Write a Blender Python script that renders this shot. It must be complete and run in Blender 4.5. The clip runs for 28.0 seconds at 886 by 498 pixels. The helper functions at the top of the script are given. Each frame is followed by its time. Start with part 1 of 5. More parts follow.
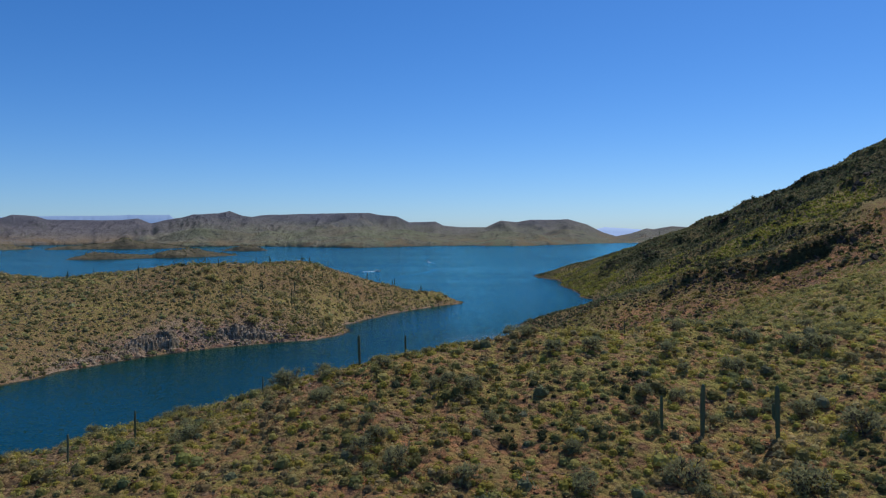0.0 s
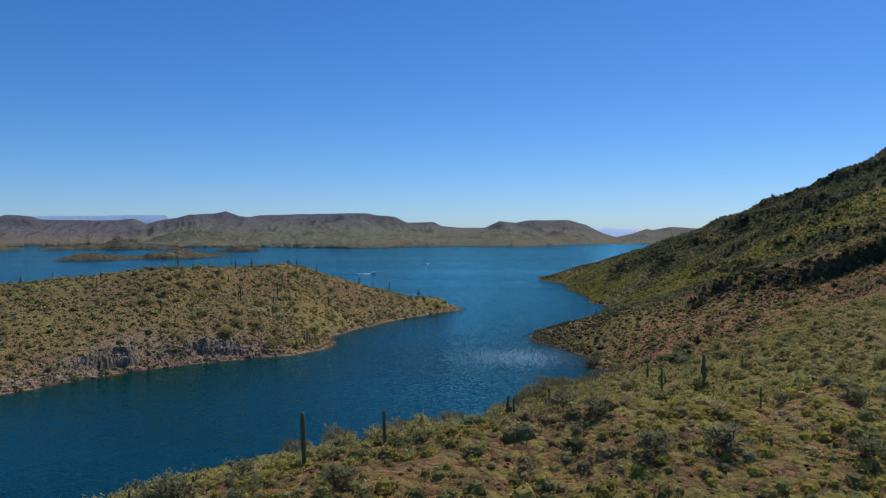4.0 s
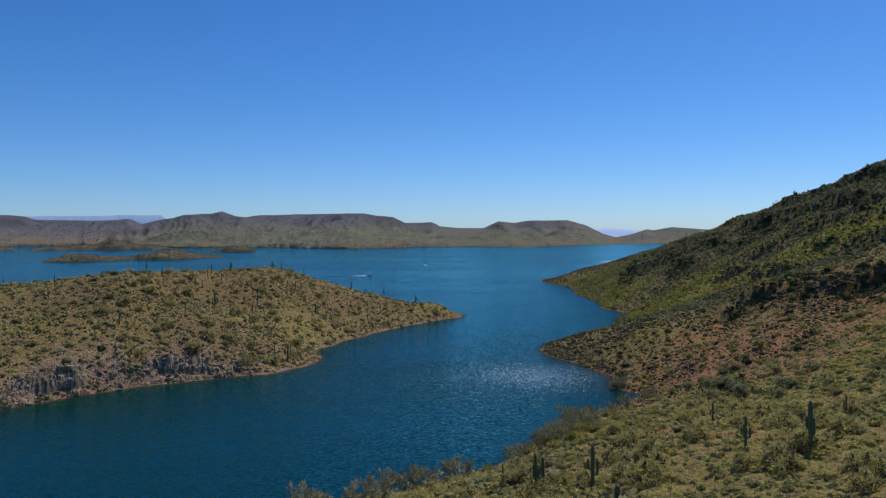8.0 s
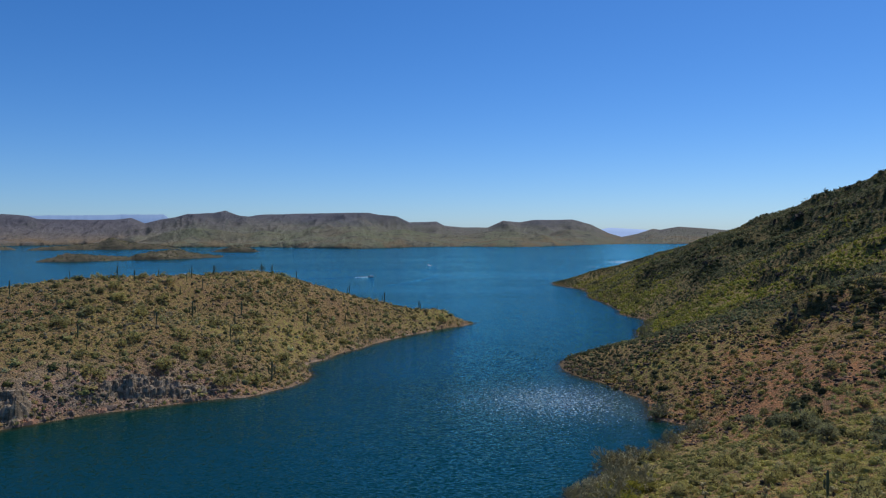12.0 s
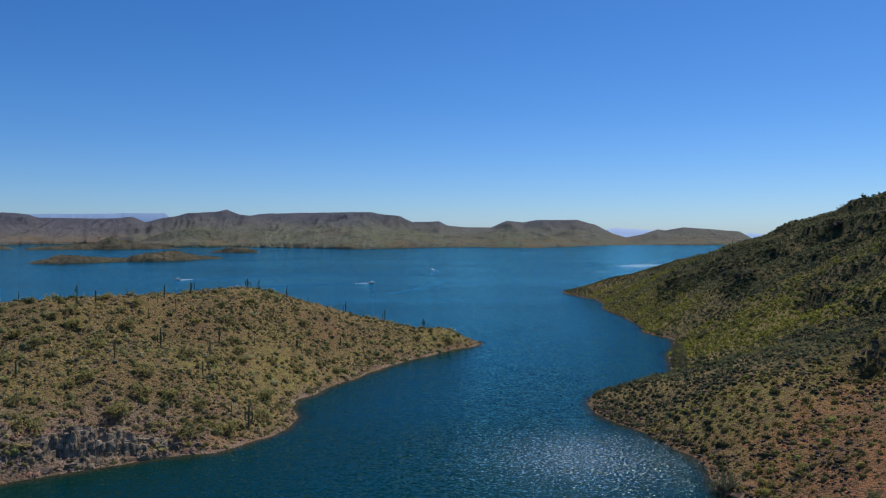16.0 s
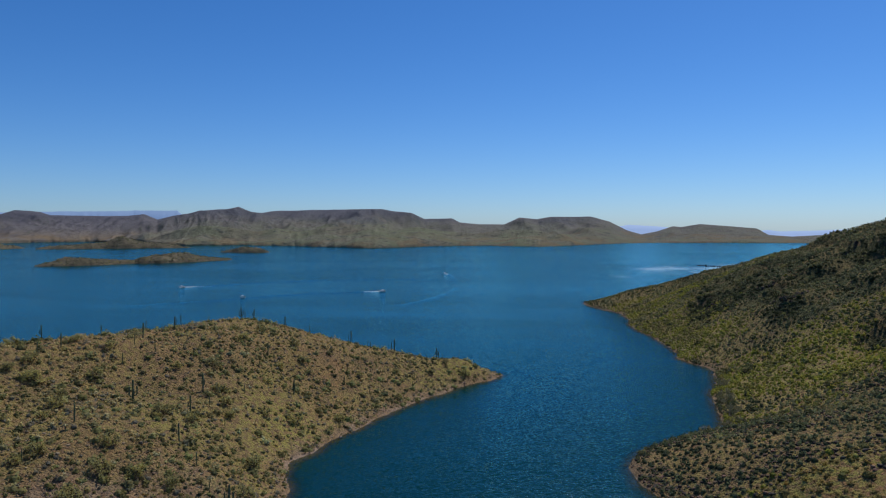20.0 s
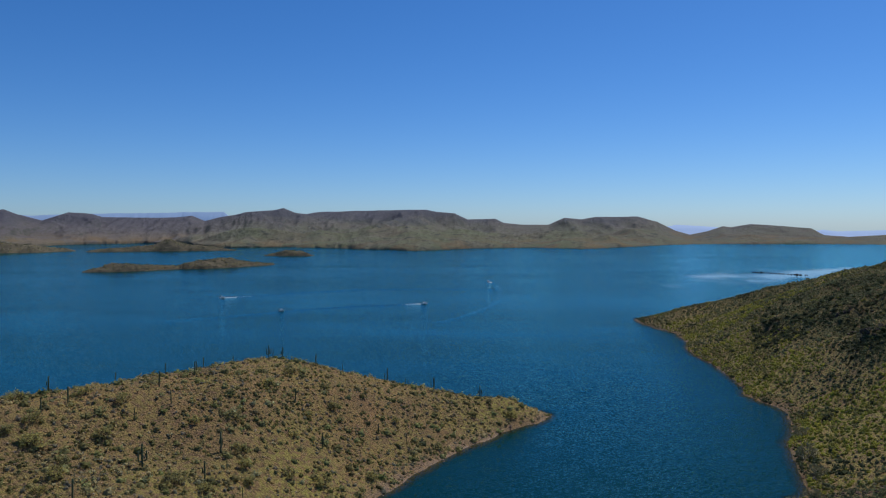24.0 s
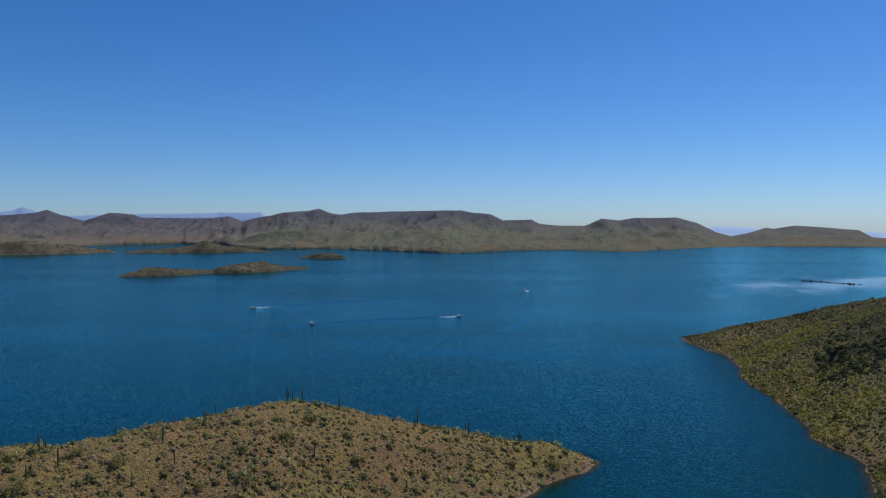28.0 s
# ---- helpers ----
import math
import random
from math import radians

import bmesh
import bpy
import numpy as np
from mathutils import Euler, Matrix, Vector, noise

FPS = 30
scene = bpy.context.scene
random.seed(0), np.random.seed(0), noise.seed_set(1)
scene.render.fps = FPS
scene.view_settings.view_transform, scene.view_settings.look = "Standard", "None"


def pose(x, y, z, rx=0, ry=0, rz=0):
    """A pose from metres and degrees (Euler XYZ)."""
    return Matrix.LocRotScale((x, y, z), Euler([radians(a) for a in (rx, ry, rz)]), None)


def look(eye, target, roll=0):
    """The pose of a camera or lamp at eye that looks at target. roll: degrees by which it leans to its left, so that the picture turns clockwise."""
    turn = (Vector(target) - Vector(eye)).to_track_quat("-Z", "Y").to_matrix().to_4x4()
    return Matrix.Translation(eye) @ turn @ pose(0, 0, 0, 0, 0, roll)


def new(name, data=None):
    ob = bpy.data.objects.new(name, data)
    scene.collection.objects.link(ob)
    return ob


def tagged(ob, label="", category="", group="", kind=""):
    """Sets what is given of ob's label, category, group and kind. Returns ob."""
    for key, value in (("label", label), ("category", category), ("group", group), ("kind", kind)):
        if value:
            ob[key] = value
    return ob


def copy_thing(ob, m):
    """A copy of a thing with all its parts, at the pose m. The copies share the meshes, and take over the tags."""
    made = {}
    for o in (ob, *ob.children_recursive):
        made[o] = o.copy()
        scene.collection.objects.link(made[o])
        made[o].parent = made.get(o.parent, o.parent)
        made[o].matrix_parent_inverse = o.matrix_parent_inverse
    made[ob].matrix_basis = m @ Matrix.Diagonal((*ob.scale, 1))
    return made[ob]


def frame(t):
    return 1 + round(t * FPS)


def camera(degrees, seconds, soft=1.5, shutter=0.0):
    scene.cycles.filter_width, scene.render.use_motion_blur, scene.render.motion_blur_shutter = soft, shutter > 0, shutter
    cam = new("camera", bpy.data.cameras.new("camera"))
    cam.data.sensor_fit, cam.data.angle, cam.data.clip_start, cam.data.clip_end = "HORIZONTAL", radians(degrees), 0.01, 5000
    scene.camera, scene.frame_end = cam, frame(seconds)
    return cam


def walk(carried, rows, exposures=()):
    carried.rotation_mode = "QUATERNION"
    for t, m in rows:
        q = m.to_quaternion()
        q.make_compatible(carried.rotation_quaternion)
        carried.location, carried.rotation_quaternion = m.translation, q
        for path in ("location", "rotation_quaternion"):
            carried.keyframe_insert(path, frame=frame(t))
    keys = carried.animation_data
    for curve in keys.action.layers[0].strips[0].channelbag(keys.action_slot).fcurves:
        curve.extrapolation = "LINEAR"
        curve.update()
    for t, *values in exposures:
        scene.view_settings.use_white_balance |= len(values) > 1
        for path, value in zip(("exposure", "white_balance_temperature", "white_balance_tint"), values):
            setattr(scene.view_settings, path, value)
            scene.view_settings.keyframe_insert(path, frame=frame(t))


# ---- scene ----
cam = camera(62.2, 28.0, 1.2)
PATH = [
    (0, (0.93, -4.46, 46.55), (2.93, 95.50, 44.45), -0.27),
    (0.5, (0.94, 0.23, 46.57), (3.03, 100.19, 44.51), -0.28),
    (1, (0.96, 5.03, 46.58), (3.07, 104.99, 44.54), -0.28),
    (1.5, (0.98, 9.93, 46.59), (3.13, 109.89, 44.55), -0.28),
    (2, (1.01, 14.88, 46.59), (3.20, 114.83, 44.57), -0.27),
    (2.5, (1.04, 19.81, 46.61), (3.24, 119.77, 44.58), -0.26),
    (3, (1.07, 24.70, 46.63), (3.27, 124.65, 44.60), -0.24),
    (3.5, (1.09, 29.50, 46.64), (3.30, 129.46, 44.61), -0.22),
    (4, (1.12, 34.24, 46.63), (3.36, 134.19, 44.60), -0.22),
    (4.5, (1.13, 38.93, 46.61), (3.39, 138.89, 44.58), -0.22),
    (5, (1.15, 43.62, 46.56), (3.42, 143.57, 44.54), -0.23),
    (5.5, (1.16, 48.33, 46.51), (3.46, 148.28, 44.52), -0.24),
    (6, (1.17, 53.06, 46.47), (3.49, 153.01, 44.50), -0.25),
    (6.5, (1.18, 57.79, 46.44), (3.52, 157.74, 44.48), -0.25),
    (7, (1.20, 62.51, 46.43), (3.56, 162.47, 44.48), -0.25),
    (7.5, (1.22, 67.20, 46.44), (3.65, 167.15, 44.47), -0.24),
    (8, (1.25, 71.79, 46.48), (3.71, 171.74, 44.50), -0.22),
    (8.5, (1.28, 76.25, 46.55), (3.77, 176.20, 44.57), -0.21),
    (9, (1.32, 80.55, 46.64), (3.83, 180.50, 44.68), -0.20),
    (9.5, (1.35, 84.72, 46.74), (3.90, 184.67, 44.78), -0.20),
    (10, (1.38, 88.84, 46.81), (3.98, 188.79, 44.85), -0.20),
    (10.5, (1.38, 92.98, 46.85), (4.04, 192.93, 44.86), -0.20),
    (11, (1.36, 97.19, 46.86), (4.03, 197.13, 44.82), -0.20),
    (11.5, (1.30, 101.45, 46.86), (3.76, 201.39, 44.81), -0.20),
    (12, (1.21, 105.75, 46.92), (3.10, 205.71, 44.86), -0.20),
    (12.5, (1.10, 110.10, 47.10), (2.63, 210.07, 45.05), -0.18),
    (13, (0.96, 114.54, 47.45), (2.35, 214.51, 45.38), -0.16),
    (13.5, (0.80, 119.07, 47.97), (2.20, 219.04, 45.88), -0.13),
    (14, (0.63, 123.70, 48.64), (2.10, 223.67, 46.52), -0.10),
    (14.5, (0.44, 128.42, 49.44), (1.99, 228.39, 47.30), -0.07),
    (15, (0.25, 133.21, 50.34), (1.81, 233.17, 48.19), -0.04),
    (15.5, (0.06, 138.03, 51.33), (1.61, 237.99, 49.15), -0.02),
    (16, (-0.12, 142.85, 52.39), (1.43, 242.82, 50.19), -0.00),
    (16.5, (-0.29, 147.68, 53.53), (1.26, 247.64, 51.31), 0.01),
    (17, (-0.45, 152.48, 54.74), (1.15, 252.44, 52.49), 0.01),
    (17.5, (-0.59, 157.16, 56.02), (1.08, 257.12, 53.70), 0.01),
    (18, (-0.71, 161.57, 57.37), (0.95, 261.53, 54.93), 0.01),
    (18.5, (-0.81, 165.63, 58.76), (0.54, 265.58, 56.22), -0.00),
    (19, (-0.88, 169.30, 60.21), (-0.01, 269.27, 57.57), -0.02),
    (19.5, (-0.93, 172.67, 61.69), (-0.52, 272.64, 58.96), -0.04),
    (20, (-0.96, 175.85, 63.19), (-1.09, 275.81, 60.35), -0.06),
    (20.5, (-0.97, 178.96, 64.69), (-1.87, 278.91, 61.74), -0.08),
    (21, (-0.97, 182.05, 66.17), (-2.81, 281.99, 63.12), -0.10),
    (21.5, (-0.96, 185.15, 67.61), (-3.71, 285.07, 64.52), -0.13),
    (22, (-0.95, 188.24, 69.02), (-4.51, 288.13, 65.95), -0.15),
    (22.5, (-0.94, 191.30, 70.41), (-5.20, 291.16, 67.38), -0.17),
    (23, (-0.95, 194.30, 71.79), (-5.83, 294.14, 68.80), -0.18),
    (23.5, (-0.99, 197.24, 73.15), (-6.44, 297.05, 70.18), -0.19),
    (24, (-1.04, 200.14, 74.51), (-7.08, 299.91, 71.51), -0.20),
    (24.5, (-1.13, 203.04, 75.86), (-7.73, 302.78, 72.83), -0.19),
    (25, (-1.25, 206.00, 77.19), (-8.45, 305.69, 74.14), -0.18),
    (25.5, (-1.40, 209.03, 78.49), (-9.25, 308.68, 75.46), -0.16),
    (26, (-1.60, 212.13, 79.76), (-10.09, 311.72, 76.73), -0.14),
    (26.5, (-1.85, 215.28, 81.01), (-10.91, 314.82, 77.95), -0.13),
    (27, (-2.14, 218.50, 82.24), (-11.78, 317.98, 79.14), -0.11),
    (27.5, (-2.49, 221.79, 83.46), (-12.69, 321.22, 80.33), -0.10),
    (28, (-2.88, 225.19, 84.67), (-13.68, 324.55, 81.56), -0.09),
]
walk(cam, [(t, look(eye, target, roll)) for t, eye, target, roll in PATH], exposures=[(0, -0.43, 5400, 10), (12, -0.48, 5400, 10), (28, -0.6, 5400, 10)])

# ---- the place in numbers -------------------------------------------------
SUN_AZ, SUN_EL = 40.0, 56.0        # degrees right of +y, above the horizon

# ---- world, sun ------------------------------------------------------------
world = bpy.data.worlds.new("world")
scene.world = world
world.use_nodes = True
wn = world.node_tree.nodes
wl = world.node_tree.links
sky_tex = wn.new("ShaderNodeTexSky")
sky_tex.sky_type = "NISHITA"
sky_tex.sun_disc = False
sky_tex.sun_elevation = radians(SUN_EL)
sky_tex.sun_rotation = radians(SUN_AZ)
sky_tex.altitude = 1500
sky_tex.air_density = 1.0
sky_tex.dust_density = 1.0
sky_tex.ozone_density = 1.5
bg = wn["Background"]
bg.inputs["Strength"].default_value = 0.105
clear_air = wn.new("ShaderNodeMix")          # very dry, clear air: a deeper blue
clear_air.data_type, clear_air.blend_type = "RGBA", "MULTIPLY"
clear_air.inputs[0].default_value = 1.0
clear_air.inputs[7].default_value = (0.825, 0.965, 1.17, 1)
wl.new(sky_tex.outputs["Color"], clear_air.inputs[6])
deeper = wn.new("ShaderNodeHueSaturation")
deeper.inputs["Saturation"].default_value = 1.15
wl.new(clear_air.outputs[2], deeper.inputs["Color"])
wl.new(deeper.outputs["Color"], bg.inputs["Color"])
sun_data = bpy.data.lights.new("sun", "SUN")
sun_data.energy = 4.8
sun_data.angle = radians(0.55)
sun_data.color = (1.0, 0.88, 0.68)
sun = new("sun", sun_data)
sun_way = Vector((math.sin(radians(SUN_AZ)) * math.cos(radians(SUN_EL)), math.cos(radians(SUN_AZ)) * math.cos(radians(SUN_EL)), math.sin(radians(SUN_EL))))
sun.matrix_world = look(sun_way * 300, (0, 0, 0))

# ---- terrain arithmetic ----------------------------------------------------
# terrain begin
RNG = np.random.default_rng(7)
LATTICE = RNG.random((256, 256))


def value_noise(x, y):
    xi, yi = np.floor(x).astype(int), np.floor(y).astype(int)
    fx, fy = x - xi, y - yi
    fx, fy = fx * fx * (3 - 2 * fx), fy * fy * (3 - 2 * fy)
    a, b = LATTICE[xi & 255, yi & 255], LATTICE[(xi + 1) & 255, yi & 255]
    c, d = LATTICE[xi & 255, (yi + 1) & 255], LATTICE[(xi + 1) & 255, (yi + 1) & 255]
    return (a + (b - a) * fx) * (1 - fy) + (c + (d - c) * fx) * fy - 0.5


def fbm(x, y, size, octaves=4, gain=0.5):
    out, amp, freq = 0.0, 1.0, 1.0 / size
    for k in range(octaves):
        out = out + amp * value_noise(x * freq + 17.3 * k, y * freq - 9.1 * k)
        amp, freq = amp * gain, freq * 2.03
    return out


def ridged(x, y, size, octaves=4):
    out, amp, freq = 0.0, 1.0, 1.0 / size
    for k in range(octaves):
        out = out + amp * (0.5 - 2 * np.abs(value_noise(x * freq + 31.7 * k, y * freq + 5.3 * k)))
        amp, freq = amp * 0.5, freq * 2.1
    return out


def smooth(a, b, x):
    u = np.clip((x - a) / (b - a), 0, 1)
    return u * u * (3 - 2 * u)


def shore_distance(px, py, outline):
    """Metres to the shoreline, positive on land."""
    best, inside = np.full(px.shape, 1e9), np.zeros(px.shape, bool)
    for (ax, ay), (bx, by) in zip(outline, outline[1:] + outline[:1]):
        ex, ey = bx - ax, by - ay
        u = np.clip(((px - ax) * ex + (py - ay) * ey) / (ex * ex + ey * ey), 0, 1)
        best = np.minimum(best, np.hypot(px - ax - u * ex, py - ay - u * ey))
        if ay != by:
            inside ^= ((ay > py) != (by > py)) & (px < (bx - ax) * (py - ay) / (by - ay) + ax)
    return np.where(inside, best, -best)


class Relief:
    """A smooth surface through crest and valley heights and a shoreline at zero."""

    def __init__(self, outline, lines):
        spots = [(x, y, 0.0) for x, y in outline] + [p for line in lines for p in line]
        self.p = np.array(spots, float)
        n = len(self.p)
        a = np.zeros((n + 3, n + 3))
        a[:n, :n] = self.kernel(self.p[:, 0], self.p[:, 1])
        a[:n, :n] += 0.4 * np.eye(n)
        a[:n, n:] = np.c_[np.ones(n), self.p[:, 0] / 100, self.p[:, 1] / 100]
        a[n:, :n] = a[:n, n:].T
        self.w = np.linalg.solve(a, np.r_[self.p[:, 2], 0, 0, 0])

    def kernel(self, x, y):
        return -np.sqrt((x[:, None] - self.p[None, :, 0]) ** 2 + (y[:, None] - self.p[None, :, 1]) ** 2 + 64.0)

    def at(self, x, y):
        out = np.empty(x.shape)
        for i in range(0, len(x), 20000):
            k = self.kernel(x[i:i + 20000], y[i:i + 20000])
            out[i:i + 20000] = k @ self.w[:-3] + self.w[-3] + self.w[-2] * x[i:i + 20000] / 100 + self.w[-1] * y[i:i + 20000] / 100
        return out


# the peninsula across the channel
PEN_SHORE = [(-700, 60), (-420, 110), (-260, 140), (-180, 178), (-133, 222), (-126, 248), (-112, 270), (-101, 284),
             (-92, 293), (-80, 303), (-66, 313), (-52, 317), (-43, 331), (-39, 347), (-42, 372), (-34, 394), (-26, 411),
             (-18, 427), (-8, 446), (2, 462), (14, 476), (24, 491), (18, 499), (-6, 510), (-50, 520), (-100, 512),
             (-170, 488), (-260, 468), (-400, 440), (-560, 380), (-700, 300)]
PEN_LINES = [
        [(6, 484, 7.8), (-4, 491, 5.5), (-22, 482, 11.2), (-40, 474, 16.0), (-56, 462, 22.5), (-75, 449, 29.1), (-96, 437, 26.8), (-119, 425, 24.0), (-137, 408, 20.9),
        (-172, 396, 23.2), (-240, 395, 28.6), (-330, 370, 26.6), (-450, 300, 24.1), (-600, 200, 20.0)],
        [(-66, 350, 10.6), (-82, 356, 16.6), (-69, 381, 16.1), (-88, 380, 18.9), (-99, 388, 28.5), (-75, 416, 27.1), (-96, 337, 15.4), (-85, 300, 5.0), (-50, 372, 3.8),
        (-45, 420, 8.4), (-20, 450, 5.1), (-110, 300, 9.5), (-140, 300, 14.9), (-150, 250, 8.1), (-180, 300, 17.8), (-58, 335, 5.6), (-125, 372, 30.9), (-155, 368, 26.7),
        (-190, 370, 24.0), (-150, 425, 19.9), (-125, 452, 3.0), (-90, 472, 15.4), (-180, 425, 3.0), (-55, 490, 6.5)],
]
# the home shore: knoll, cove flat, two spits and the long hill
HOME_SHORE = [(-160, -320), (-110, -60), (-80, 20), (-74, 90), (-63, 140), (-48, 172), (-30, 188), (-12, 198), (1, 207), (16, 217), (24, 231),
              (35, 250), (48, 260), (65, 281), (58, 290), (61, 306), (60, 322), (54, 340), (47, 356), (47, 369), (57, 385), (71, 396), (88, 407),
              (97, 438), (104, 459), (117, 490), (117, 507), (113, 528), (119, 566), (120, 600), (119, 646), (126, 681), (129, 717), (117, 764),
              (117, 798), (134, 806), (190, 806), (300, 820), (520, 800), (900, 700), (1000, 200), (900, -320)]
KNOLL = [(-45, 72, 22.5), (-33, 78, 23.1), (-17, 87, 27.1), (-7, 85, 30.4), (-2, 87, 31.0), (5, 74, 31.1), (8, 65, 28.3), (-2, 60.5, 27.6), (20, 78, 32.3), (28, 78,
        32.6), (22, 62, 28.1), (33, 61, 27.0), (39, 62, 29.0), (25, 89, 33.8), (34, 89, 35.1), (14, 89, 34.0), (50, 92, 33.5), (75, 100, 36.0), (0, 40, 21.9), (0, 0,
        16.1), (50, 20, 22.0), (-40, 30, 17.8), (-30, 110, 18.8), (0, 115, 23.2), (25, 120, 21.4), (-28, 96, 22.4), (-14, 104, 21.5), (4, 102, 26.4), (-45, 95, 17.9)]
COVE_FLAT = [(-12, 150, 11.3), (-35, 150, 7.7), (23, 164, 13.5), (50, 164, 18.0), (44, 169, 16.8), (78, 225, 12.2), (96, 219, 20.0), (5, 185, 6.0), (30, 215, 6.0), (50,
        240, 4.0), (60, 130, 24.0), (90, 150, 29.0), (120, 190, 34.0)]
LONG_HILL = [(149, 777, 10.7), (178, 752, 19.7), (205, 745, 26.1), (242, 740, 31.2), (270, 718, 41.5), (297, 650, 66.7), (320, 590, 86.2), (343, 539, 101.6), (380, 470,
        142.9), (430, 380, 150.4), (480, 250, 139.5), (420, 760, 34.7), (560, 600, 58.2), (222, 690, 38.8), (250, 655, 51.9), (280, 600, 71.8), (195, 720, 22.1)]
HILL_FLANK = [(100, 269, 16.2), (82, 281, 10.2), (135, 273, 24.7), (150, 288, 33.5), (128, 304, 29.0), (211, 444, 55.6), (226, 556, 50.5), (190, 528, 33.9), (163, 518,
        27.3), (137, 403, 19.9), (96, 310, 13.8), (80, 335, 12.5), (68, 312, 3.0), (172, 565, 28.9), (154, 548, 19.8), (187, 576, 33.2), (139, 539, 12.5), (70, 370, 7.0),
        (200, 300, 54.9), (260, 330, 85.5), (160, 660, 18.5), (220, 180, 62.0)]
PENINSULA = Relief(PEN_SHORE, PEN_LINES)
HOME = Relief(HOME_SHORE, [KNOLL, COVE_FLAT, LONG_HILL, HILL_FLANK])


# rock bands on the long hill, uphill on the left hand of each line: points and half the step
BANDS = [([(226, 612), (228, 570), (224, 525), (222, 490), (214, 450), (205, 412), (212, 388), (232, 362), (262, 340)], 4.6),
         ([(104, 332), (114, 323), (127, 307), (141, 300), (158, 291), (176, 293), (196, 298)], 6.0),
         ([(138, 276), (150, 266), (160, 250), (172, 232)], 4.2),
         ([(180, 590), (171, 549), (160, 517), (157, 500)], 3.0),
         ([(150, 450), (156, 428), (149, 388), (156, 366)], 2.4),
         ([(262, 600), (262, 540), (258, 490), (252, 450), (262, 420)], 3.6),
         ([(150, 634), (159, 600), (152, 580)], 1.8),
         ([(176, 372), (176, 330), (188, 305)], 3.0)]


def rock_bands(x, y):
    """Ledges along the rock bands: the rise and how much bare rock shows."""
    rise, bare = np.zeros(x.shape), np.zeros(x.shape)
    near = (x > 80) & (x < 300) & (y > 205) & (y < 660)
    if not near.any():
        return rise, bare
    px = x[near] + 11 * fbm(x[near], y[near], 18, 4)
    py = y[near] + 11 * fbm(x[near] + 50, y[near] + 80, 18, 4)
    broken = smooth(0.24, 0.58, 0.5 + fbm(x[near] + 11, y[near] + 70, 18, 3))
    up, rock = np.zeros(px.shape), np.zeros(px.shape)
    for line, half in BANDS:
        best, sign, run = np.full(px.shape, 1e9), np.zeros(px.shape), np.zeros(px.shape)
        for k in range(len(line) - 1):
            (ax, ay), (bx, by) = line[k], line[k + 1]
            ex, ey = bx - ax, by - ay
            raw = ((px - ax) * ex + (py - ay) * ey) / (ex * ex + ey * ey)
            u = np.clip(raw, 0, 1)
            dist = np.hypot(px - ax - u * ex, py - ay - u * ey)
            closer = dist < best
            side = np.sign(ex * (py - ay) - ey * (px - ax))
            best, sign, run = np.where(closer, dist, best), np.where(closer, side, sign), np.where(closer, k + u, run)
        d = best * sign
        span = len(line) - 1
        fade = smooth(0, 0.7, run) * smooth(0, 0.7, span - run) * broken
        up = up + fade * 0.8 * half * (smooth(-2.8, 2.8, d) * 2 - 1) * np.exp(-best / 14.0)
        rock = np.maximum(rock, fade * smooth(9.0, 2.5, np.abs(d + 2.0)))
    rise[near], bare[near] = up, rock
    return rise, bare


SWATH = [(104, 462), (132, 446), (148, 408), (166, 384), (205, 358)]


def green_share(x, y, z):
    """How much bright spring growth the long hill carries: a swath up its flank and the low ground by the water."""
    best = np.full(x.shape, 1e9)
    px, py = x + 22 * fbm(x + 5, y, 24, 3), y + 22 * fbm(x, y + 77, 24, 3)
    for (ax, ay), (bx, by) in zip(SWATH, SWATH[1:]):
        ex, ey = bx - ax, by - ay
        u = np.clip(((px - ax) * ex + (py - ay) * ey) / (ex * ex + ey * ey), 0, 1)
        best = np.minimum(best, np.hypot(px - ax - u * ex, py - ay - u * ey))
    low = smooth(30, 8, z) * smooth(470, 560, y) * (1 - 0.75 * smooth(600, 690, y))
    streak = smooth(0.42, 0.62, 0.5 + fbm(0.42 * x, y + 0.25 * x, 34, 3)) * smooth(75, 35, z)
    return np.clip(1.0 * smooth(30, 8, best) + 0.75 * low + 0.45 * streak, 0, 1)


